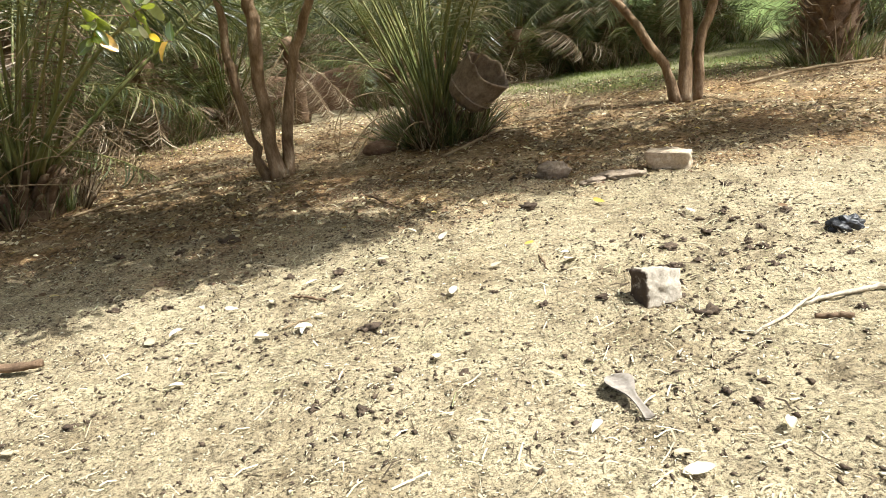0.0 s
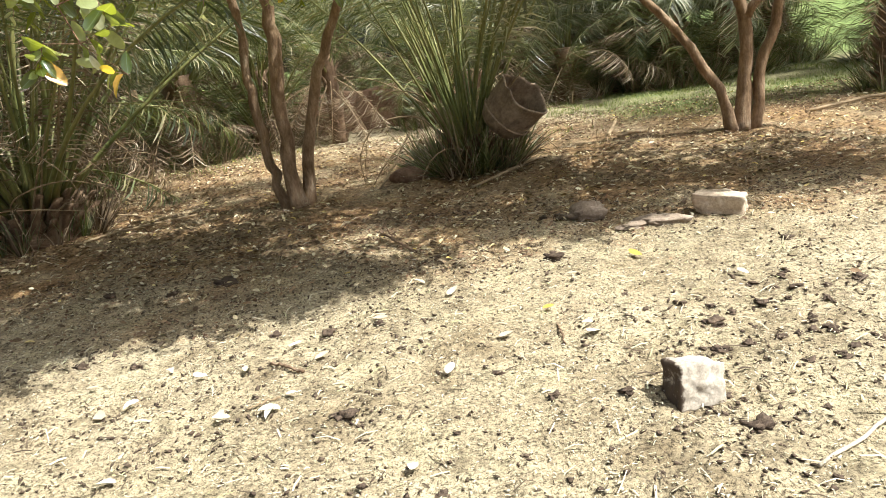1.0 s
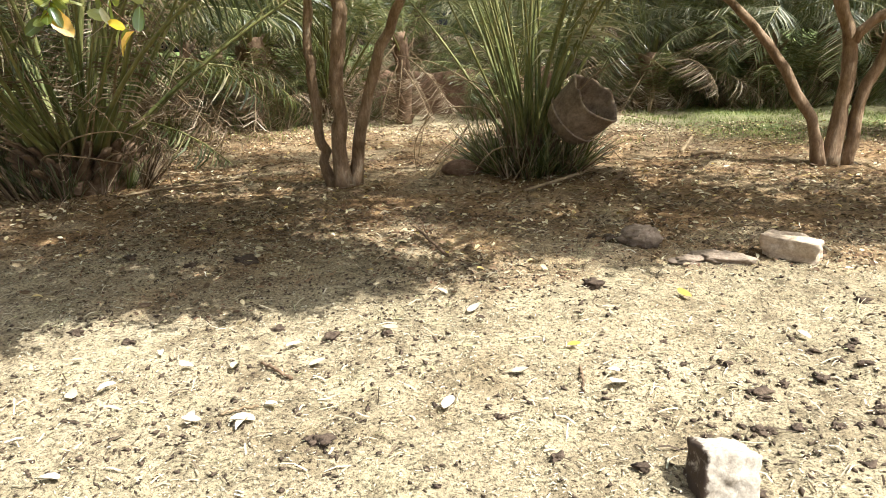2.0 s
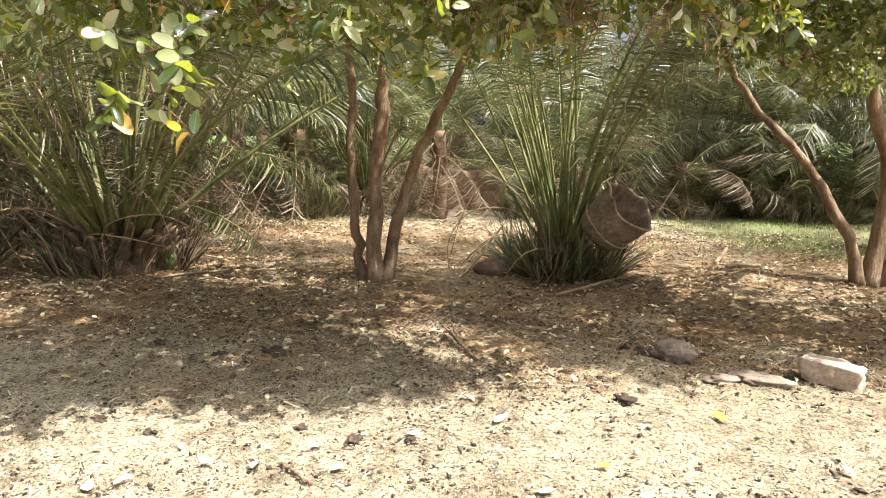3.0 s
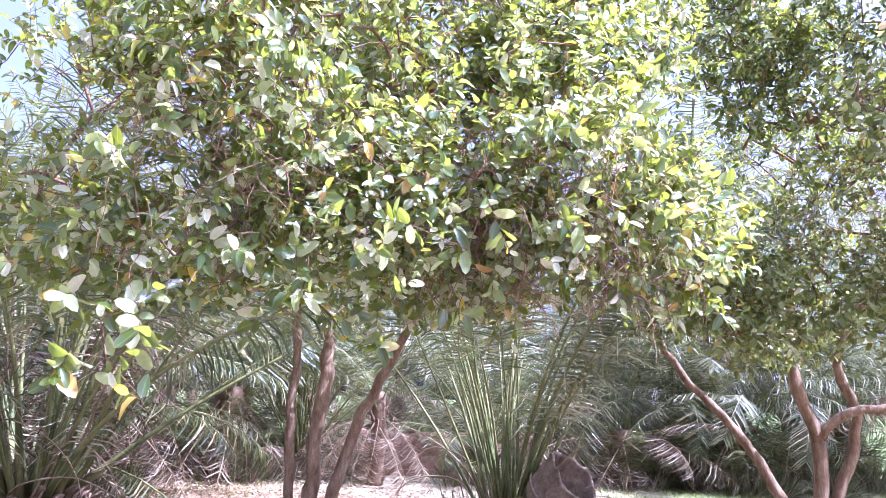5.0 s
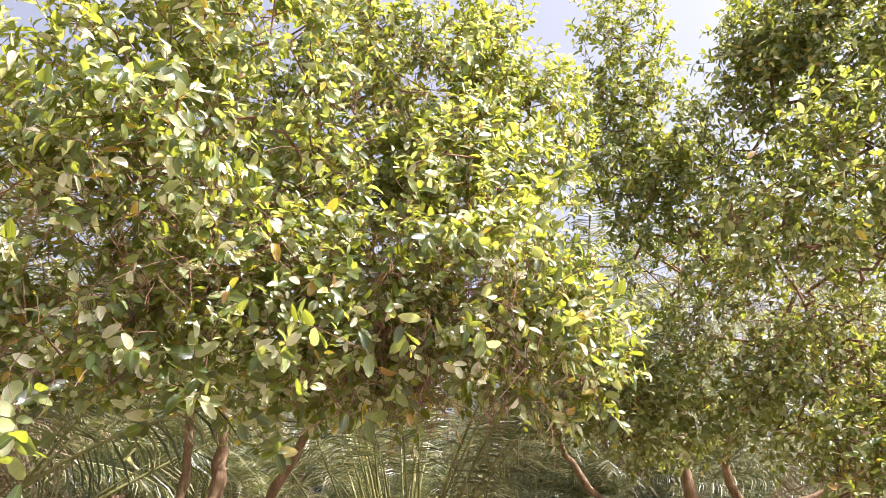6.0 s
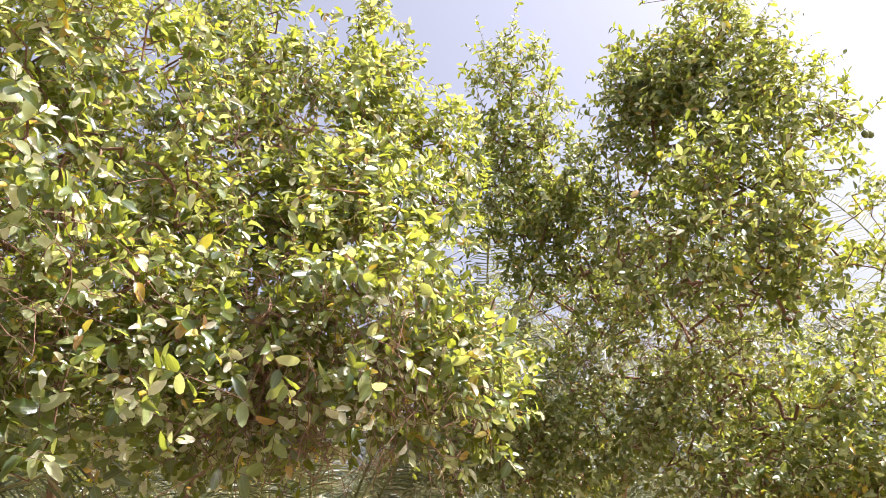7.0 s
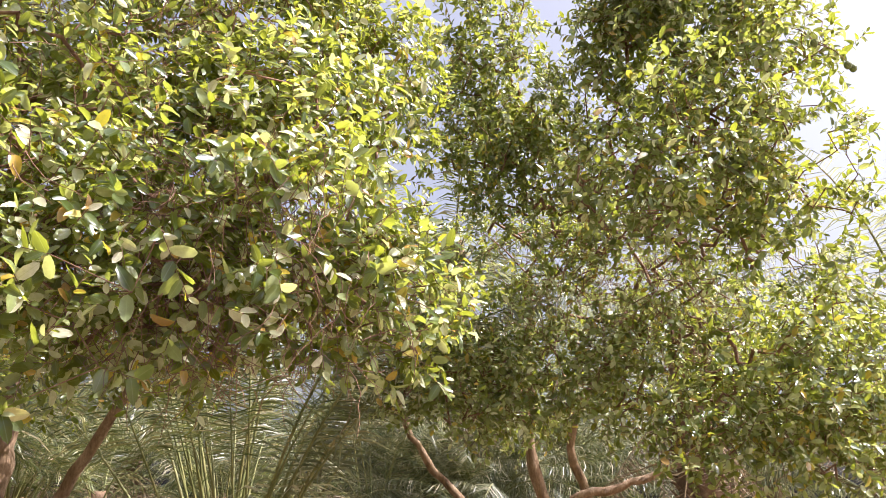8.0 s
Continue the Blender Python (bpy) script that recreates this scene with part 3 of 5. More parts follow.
F_ARCH = [frond_mesh("frond_arching", 3.0, 0.22, 0.95 + 0.2 * k, 50, 0.44, GREY, 30 + k, 0.02, 0.6, 0.35) for k in range(4)]
F_ARCHG = [frond_mesh("frond_green", 2.8, 0.2, 0.9 + 0.25 * k, 48, 0.42, GREEN, 40 + k, 0.02, 0.6, 0.3) for k in range(3)]
F_LOW = [frond_mesh("frond_low", 1.5, 0.12, 0.35 + 0.2 * k, 30, 0.32, GREEN, 45 + k, 0.013, 0.6, 0.25) for k in range(3)]
F_DRY = [frond_mesh("frond_dry", 2.1, 0.2, 0.45 + 0.25 * k, 42, 0.38, DRY, 50 + k, 0.018, 0.9, 0.7, 0.1) for k in range(3)]


def tuft_mesh(seed, mat, n=15, h=0.62):
    """Narrow stiff blades rising from one point and arching outwards."""
    r = np.random.default_rng(seed)
    v, q, t = [], [], []
    for k in range(n):
        a, L, lean = r.uniform(0, 2 * math.pi), h * r.uniform(0.5, 1.25), r.uniform(0.1, 0.9)
        d = np.array([math.cos(a), math.sin(a), 0])
        sd = np.array([-math.sin(a), math.cos(a), 0]) * r.uniform(0.004, 0.009)
        p = [np.array([0, 0, 0.0]) + d * 0.03]
        for i in range(1, 4):
            p.append(p[-1] + L / 3 * unit(d * lean * (0.35 + 0.45 * i) + np.array([0, 0, 1.0])))
        o = len(v)
        v += [p[0] - sd, p[0] + sd, p[1] - sd, p[1] + sd, p[2] - sd * 0.7, p[2] + sd * 0.7, p[3]]
        q += [(o, o + 1, o + 3, o + 2), (o + 2, o + 3, o + 5, o + 4)]
        t.append((o + 4, o + 5, o + 6))
    return build_mesh("tuft", v, [np.array(q), np.array(t)], mat, False)


F_TUFT = [tuft_mesh(80 + k, M_DEAD if k in (2, 5) else M_FROND) for k in range(6)]
F_TUFT_DRY = [tuft_mesh(90 + k, M_FROND if k == 1 else M_DEAD, 13, 0.5) for k in range(4)]
F_DEBRIS = [tuft_mesh(95 + k, M_FROND if k in (1, 4) else M_BROWNDEBRIS, 13, 0.42) for k in range(5)]
F_BARE = [frond_mesh("frond_bare", 1.7, 0.85, 1.9 + 0.5 * k, 5, 0.2, DRY, 70 + k, 0.012, 0.5, 0.3) for k in range(2)]


def stub_mesh(seed):
    """The stump of a cut leaf: a wedge, broad below, with a ragged top."""
    r = np.random.default_rng(seed)
    n = 5
    v, f = [], []
    for k in range(n):
        u = k / (n - 1)
        w, th = 0.075 * (1 - 0.62 * u), 0.03 * (1 - 0.4 * u)
        x = 0.12 * u * u + 0.02
        for a, b in ((-1, -1), (1, -1), (1, 1), (-1, 1)):
            v.append((x + b * th + r.normal(0, 0.003), a * w + r.normal(0, 0.005), 0.30 * u + r.normal(0, 0.006)))
    for k in range(n - 1):
        for j in range(4):
            f.append((4 * k + j, 4 * k + (j + 1) % 4, 4 * k + 4 + (j + 1) % 4, 4 * k + 4 + j))
    f += [(3, 2, 1, 0), (4 * n - 4, 4 * n - 3, 4 * n - 2, 4 * n - 1)]
    return build_mesh("stub", v, [np.array(f)], M_BOOT, False)


STUBS = [stub_mesh(k) for k in range(3)]


def frond_pose(z, azimuth, lean, twist=0.0, off=0.0, scale=1.0):
    """Rises at the height z of the thing, leaning out towards the azimuth, both in degrees."""
    a = radians(azimuth)
    return Matrix.Translation((off * math.cos(a), off * math.sin(a), z)) @ Matrix.Rotation(a, 4, "Z") @ Matrix.Rotation(radians(lean), 4, "Y") @ Matrix.Rotation(radians(twist), 4, "Z") @ Matrix.Scale(scale, 4)


def add_frond(ob, kind, m):
    """A stalk, and on it the blade of leaflets."""
    stalk, blade = kind
    return part("blade", blade, part("frond", stalk, ob, m=m), kind="stuff")


def palm(at, label, group, seed, trunk=0.4, radius=0.2, up=(), arch=(), dry=(), short=(), bare=(), low=(), stubs=14, scale=1.0, stub_scale=0.9, spread=None):
    """A date palm. up, arch, dry, short and bare: (number, leanest, steepest lean in degrees, kinds)."""
    r = np.random.default_rng(seed)
    ob = thing("date_palm", at, label, "palm", group)
    k = max(4, int(trunk / 0.12))
    z = np.linspace(-0.05, trunk, k)
    rad = radius * (1.15 - 0.25 * np.linspace(0, 1, k)) * (1 + 0.06 * np.sin(np.arange(k) * 2.1))
    v, q, c = tube(np.stack([0.02 * np.sin(z * 2), 0.02 * np.cos(z * 1.7), z], -1), rad, 14, 0.08, seed)
    part("trunk", build_mesh("trunk", v, [q, c], M_BOOT), ob, "rough brown trunk set with old leaf bases")
    for i in range(stubs):
        u = (i + 0.5) / stubs
        part("stub", STUBS[i % 3], ob, m=frond_pose(u * trunk * 0.9, i * 137.5, r.uniform(2, 22), 0, radius * (0.95 - 0.2 * u), r.uniform(0.8, 1.2) * stub_scale))
    for group_spec, zrange in ((up, (0.8, 1.0)), (arch, (0.75, 0.98)), (dry, (0.55, 0.9)), (short, (0.0, 0.6)), (bare, (0.3, 0.8)), (low, (0.0, 0.15))):
        if not group_spec:
            continue
        n, lo, hi, kinds = group_spec
        for i in range(n):
            az = i * 137.5 + r.uniform(-25, 25) + seed * 41
            u = math.sqrt((i + 0.5) / n)
            if kinds in (F_TUFT, F_TUFT_DRY, F_DEBRIS):
                part("tuft", kinds[i % len(kinds)], ob, m=frond_pose(-0.02, az, 8 + 35 * u * r.uniform(0.3, 1), 0, (spread or radius) * u, scale * r.uniform(0.7, 1.15)))
                continue
            add_frond(ob, kinds[i % len(kinds)], frond_pose(trunk * r.uniform(*zrange), az, lo + (hi - lo) * u * r.uniform(0.4, 1.1) + r.uniform(-4, 4), r.uniform(-70, 70) if kinds[0] in (F_UP[0], F_THICK[0]) else r.uniform(-25, 25), radius * 0.75 * u, scale * r.uniform(0.82, 1.12)))
    return ob


# ---- ground ----
def axis_lines(lo, hi, step, far):
    inner = np.arange(lo, hi, step)
    grow = np.cumsum(step * 1.16 ** np.arange(1, 90))
    grow = grow[grow < far]
    return np.concatenate([(lo - grow)[::-1], inner, inner[-1] + grow])


def under_trees(x, y, wide=0.9):
    """How far a place lies under the guavas, from their shadow's edge: 0 in the open, 1 deep in the litter."""
    return np.clip((y - 4.75 - 0.5 * np.tanh((x + 0.3) / 0.5) + 0.5 * vnoise(x, y, 0.8, 31) + 0.2 * vnoise(x, y, 0.2, 35)) / wide, 0, 1)


def build_ground():
    xs, ys = axis_lines(-4.2, 3.6, 0.028, 900), axis_lines(1.4, 8.2, 0.028, 900)
    gx, gy = np.meshgrid(xs, ys)
    z = ground_z(gx, gy)
    v = np.stack([gx, gy, z], -1).reshape(-1, 3)
    nx, ny = len(xs), len(ys)
    i = (np.arange(ny - 1)[:, None] * nx + np.arange(nx - 1)[None]).ravel()
    me = build_mesh("ground", v, [np.stack([i, i + 1, i + 1 + nx, i + nx], -1)], M_GROUND)
    x, y = v[:, 0], v[:, 1]
    edge = 0.8 * vnoise(x, y, 1.3, 21) + 0.4 * vnoise(x, y, 0.4, 22)
    strip = np.clip((x - 0.4 + edge) / 0.8, 0, 1) * np.clip((y - 10.6 + edge) / 0.9, 0, 1) * (0.55 + 0.45 * vnoise(x, y, 0.5, 23))
    fields = np.clip((y - 17) / 2, 0, 1)
    cover = np.clip(np.maximum(strip * 0.8, fields * 0.9), 0, 1)
    at = me.attributes.new("cover", "FLOAT", "POINT")
    at.data.foreach_set("value", cover.astype(np.float32))
    # soil tint for leaf mould and the trees' shade on the ground
    mould_and_shade = under_trees(x, y) * np.clip((12.8 - y + edge) / 1.5, 0, 1) * np.clip(0.75 + 0.5 * vnoise(x, y, 0.35, 34), 0, 1)
    me.attributes.new("mould_and_shade", "FLOAT", "POINT").data.foreach_set("value", mould_and_shade.astype(np.float32))
    return tagged(new("ground", me), "dry crumbly tan soil with straw, dung crumbs and some grass", "ground", kind="structure")


build_ground()


def litter(name, n, area, size, mat, label, seed, dens=None, flat=0.35):
    """Fallen leaves lying on the ground as one spread."""
    r = np.random.default_rng(seed)
    x, y = r.uniform(area[0], area[1], n), r.uniform(area[2], area[3], n)
    if dens is not None:
        keep = dens(x, y) > r.uniform(0, 1, n)
        x, y = x[keep], y[keep]
    n = len(x)
    a = r.uniform(0, 2 * math.pi, n)
    along = unit(np.stack([np.cos(a), np.sin(a), r.normal(0, 0.18, n)], -1))
    nor = unit(np.stack([r.normal(0, flat, n), r.normal(0, flat, n), np.ones(n)], -1))
    base = np.stack([x, y, ground_z(x, y) + r.uniform(0.008, 0.03, n)], -1)
    s = size * r.uniform(0.5, 1.25, n)
    return tagged(new(name, place_leaves(name, base, along, nor, s, mat, PLAIN_KINDS)), label, "leaf litter", kind="stuff")


def straw(name, n, area, mat, label, seed, length=(0.015, 0.06), width=0.0022, dens=None):
    """Broken straw and stalk bits: little bent strips."""
    r = np.random.default_rng(seed)
    x, y = r.uniform(area[0], area[1], n), r.uniform(area[2], area[3], n)
    if dens is not None:
        keep = dens(x, y) > r.uniform(0, 1, n)
        x, y = x[keep], y[keep]
    n = len(x)
    a = r.uniform(0, 2 * math.pi, n)
    L = r.uniform(*length, n) * r.uniform(0.5, 1, n)
    w = width * r.uniform(0.6, 2.2, n)
    d = np.stack([np.cos(a), np.sin(a), np.zeros(n)], -1)
    s = np.stack([-np.sin(a), np.cos(a), r.uniform(-0.6, 0.6, n)], -1)
    c = np.stack([x, y, ground_z(x, y) + r.uniform(0.002, 0.014, n)], -1)
    lift = np.stack([np.zeros(n), np.zeros(n), r.uniform(0, 0.3, n) * L], -1)
    p0, p1, p2 = c - d * (L / 2)[:, None], c + lift * 0.6, c + d * (L / 2)[:, None] + np.stack([np.zeros(n), np.zeros(n), r.normal(0, 0.15, n) * L], -1)
    ww = s * w[:, None]
    v = np.stack([p0 - ww, p0 + ww, p1 - ww, p1 + ww, p2 - ww, p2 + ww], 1).reshape(-1, 3)
    q = (np.array([(0, 1, 3, 2), (2, 3, 5, 4)])[None] + (np.arange(n) * 6)[:, None, None]).reshape(-1, 4)
    return tagged(new(name, build_mesh(name, v, [q], mat, False)), label, "straw", kind="stuff")


straw("straw_litter", 54000, (-3.4, 3.2, 1.3, 6.2), M_STRAW, "scattered broken straw and dry stalk bits on soil", 5, (0.006, 0.024), 0.0011)
straw("stalk_litter", 7000, (-4, 3.6, 1.3, 9), M_STRAW, "longer dry stalks lying on soil", 15, (0.03, 0.12), 0.0016)
litter("leaf_litter", 32000, (-6.0, 5.5, 3.7, 12.6), 0.05, M_LITTER, "fallen brown and yellow guava leaves under the trees", 6,
       lambda x, y: np.maximum(under_trees(x, y, 1.2), 0.015) * np.clip(0.6 + 0.5 * vnoise(x, y, 0.7, 32), 0.1, 1))

straw("leaf_crumble", 80000, (-6.0, 5.5, 3.7, 12.6), M_CRUMBLE, "crumbled dark brown leaf bits under the trees", 16, (0.012, 0.035), 0.0034,
      lambda x, y: under_trees(x, y) * np.clip(0.75 + 0.5 * vnoise(x, y, 0.6, 33), 0.1, 1))


def grass(name, n, area, h, label, seed, dens=None):
    r = np.random.default_rng(seed)
    x, y = r.uniform(area[0], area[1], n), r.uniform(area[2], area[3], n)
    if dens is not None:
        keep = dens(x, y) > r.uniform(0, 1, n)
        x, y = x[keep], y[keep]
    n = len(x)
    a = r.uniform(0, 2 * math.pi, n)
    hh = h * r.uniform(0.4, 1.2, n)
    lean = r.uniform(0.2, 1.6, n)
    d = np.stack([np.cos(a), np.sin(a), np.zeros(n)], -1)
    s = np.stack([-np.sin(a), np.cos(a), np.zeros(n)], -1) * (0.004 * r.uniform(0.6, 1.3, n))[:, None]
    c = np.stack([x, y, ground_z(x, y) - 0.01], -1)
    up = np.array([0, 0, 1.0])
    m = c + (up * 0.6 + d * (lean * 0.25)[:, None]) * hh[:, None]
    e = c + (up * 0.85 + d * (lean * 0.8)[:, None]) * hh[:, None]
    v = np.stack([c - s, c + s, m - s * 0.8, m + s * 0.8, e], 1).reshape(-1, 3)
    o = np.arange(n)[:, None] * 5
    return tagged(new(name, build_mesh(name, v, [o + np.array([[0, 1, 3, 2]]), o + np.array([[2, 3, 4]])], M_GRASS, False)), label, "grass", kind="stuff")


grass("grass_strip", 26000, (0.2, 8, 10.3, 15.8), 0.075, "short sunlit green grass behind the trees", 8,
      lambda x, y: np.clip(0.35 + 1.0 * vnoise(x, y, 0.6, 23), 0, 1) * np.clip((y - 10.2) / 1.2, 0, 1))
grass("grass_patch", 3500, (-6.5, -2.0, 10.5, 13.5), 0.1, "thin green grass beside the palm thicket", 9,
      lambda x, y: np.clip(vnoise(x, y, 0.9, 25), 0, 1))

# ---- mud wall behind the thicket ----
def mud_wall(x0, x1, y, h, th, seed):
    n = 60
    xs = np.linspace(x0, x1, n)
    top = h * (1 + 0.12 * vnoise(xs, xs * 0, 0.8, seed)) + 0.05 * vnoise(xs, xs * 0, 0.2, seed + 1)
    rows = []
    for oy, k in ((-th * 0.62, 0.0), (-th * 0.55, 0.35), (-th * 0.5, 0.7), (-th * 0.42, 0.96), (0, 1.03), (th * 0.42, 0.96), (th * 0.6, 0.0)):
        rows.append(np.stack([xs, y + oy + 0.03 * vnoise(xs, xs * 0 + k * 3, 0.35, seed + 2), np.where(k == 0, -0.1, top * k)], -1))
    v = np.concatenate(rows)
    f = [(a * n + b, a * n + b + 1, (a + 1) * n + b + 1, (a + 1) * n + b) for a in range(6) for b in range(n - 1)]
    ob = new("mud_wall", build_mesh("mud_wall", v, [np.array(f)], M_MUD))
    return tagged(ob, "low crumbling reddish mud-brick boundary wall", "wall", kind="structure")


mud_wall(-9, -0.8, 14.6, 0.85, 0.4, 40)

# ---- guava trees ----
guava_tree(
    (-2.3, 7.45, 0.0),
    [
        ([(-2.38, 7.45, -0.05), (-2.48, 7.45, 0.55), (-2.49, 7.42, 1.3), (-2.47, 7.4, 1.95), (-2.44, 7.2, 2.5)], 0.052, 0.036),
        ([(-2.25, 7.4, -0.05), (-2.26, 7.4, 0.4), (-2.23, 7.4, 0.9), (-2.17, 7.35, 2.1), (-2.2, 7.0, 2.7), (-1.9, 6.3, 3.2)], 0.072, 0.046),
        ([(-2.18, 7.5, -0.05), (-2.1, 7.5, 0.45), (-1.98, 7.5, 0.85), (-1.71, 7.45, 1.5), (-1.42, 7.35, 1.95), (-1.0, 6.9, 2.5), (-0.5, 6.2, 2.9)], 0.06, 0.026),
        ([(-2.2, 7.25, 2.48), (-2.45, 7.1, 2.57), (-2.8, 6.9, 2.6), (-3.0, 6.2, 2.8)], 0.04, 0.016),
    ],
    [
        (-1.4, 3.75, 2.9, 0.62, 0.45, 0.9, 330), (-1.2, 4.2, 3.9, 0.7, 0.6, 0.7, 250), (-1.75, 3.9, 2.15, 0.85, 0.45, 0.36, 160), (-2.7, 4.2, 2.9, 0.8, 0.6, 1.1, 120),
        (0.0, 4.55, 2.65, 0.75, 0.6, 0.7, 330), (-0.4, 4.6, 2.2, 0.85, 0.6, 0.34, 160), (0.55, 4.85, 2.3, 0.5, 0.5, 0.4, 140), (-0.75, 4.3, 2.35, 0.6, 0.45, 0.5, 180),
        (-0.35, 5.5, 4.15, 0.95, 0.7, 0.85, 330), (0.45, 5.8, 4.15, 0.62, 0.6, 0.75, 220), (-0.65, 5.6, 5.0, 0.75, 0.6, 0.7, 220), (0.1, 5.6, 4.9, 0.45, 0.45, 0.5, 110), (-1.6, 5.7, 4.5, 0.9, 0.8, 1.0, 250), (-1.3, 5.2, 3.5, 0.7, 0.6, 0.7, 210),
        # lobes over the trunk and behind the front are unseen, added for ground shade
        (0.15, 5.2, 3.45, 0.6, 0.5, 0.5, 200), (-0.5, 4.9, 3.2, 0.6, 0.5, 0.5, 180), (-2.6, 6.2, 3.7, 1.1, 1.0, 1.0, 78), (-2.2, 5.5, 2.5, 1.1, 0.8, 0.4, 70), (0.1, 6.3, 3.2, 0.9, 0.7, 0.7, 100), (-2.2, 7.7, 3.7, 1.3, 1.2, 0.9, 130), (-0.9, 7.6, 3.7, 1.0, 1.0, 0.7, 100), (-1.25, 4.7, 2.8, 0.45, 0.35, 0.7, 130),
        (-2.3, 6.6, 2.35, 0.8, 0.5, 0.32, 50), (-1.5, 6.8, 2.3, 0.7, 0.5, 0.3, 70), (-0.8, 5.9, 2.25, 0.7, 0.5, 0.3, 80),
    ],
    "three-stemmed guava tree with reddish bark and spreading leafy crown", 0.075, M_LEAF, near=300, seed=3, fruit=6, gap=-0.18,
    sprays=[(-1.6, 3.42, 1.56), (-1.3, 3.46, 1.4), (-1.46, 3.45, 1.54), (-1.55, 3.5, 1.7), (-1.72, 3.5, 1.8), (-1.4, 3.52, 1.74), (-1.2, 3.9, 1.78), (-1.1, 3.95, 1.84), (-1.35, 3.8, 1.84), (-0.95, 3.95, 1.95),
            (-2.17, 3.7, 1.85), (-1.93, 3.6, 1.96), (-1.5, 3.7, 1.8), (-1.34, 3.7, 1.9), (-1.02, 3.9, 1.87), (-0.98, 4.0, 1.78), (-0.86, 3.9, 1.86), (-0.74, 4.0, 1.76), (-0.61, 4.1, 1.68), (-0.53, 4.0, 1.84), (-0.36, 4.2, 1.84), (-0.44, 4.0, 1.97),
            (-0.18, 3.9, 2.04), (-0.03, 4.2, 2.05), (0.2, 4.4, 2.05), (0.29, 4.6, 2.02), (0.45, 4.6, 2.12), (0.61, 4.8, 2.08), (-2.27, 3.6, 2.01), (-1.82, 3.6, 2.08), (-1.25, 3.8, 2.0), (-0.37, 3.7, 2.1), (0.25, 4.1, 2.25), (0.55, 4.4, 2.25), (-0.1, 3.85, 2.25)],
    bare=[(0.0, 4.5, 2.3, 0.75, 0.5, 0.5, 900), (-1.4, 3.9, 2.5, 0.8, 0.5, 0.6, 500), (-0.8, 4.7, 2.7, 1.2, 0.7, 0.6, 450), (-0.9, 4.6, 3.6, 1.2, 0.8, 0.8, 350)],
)
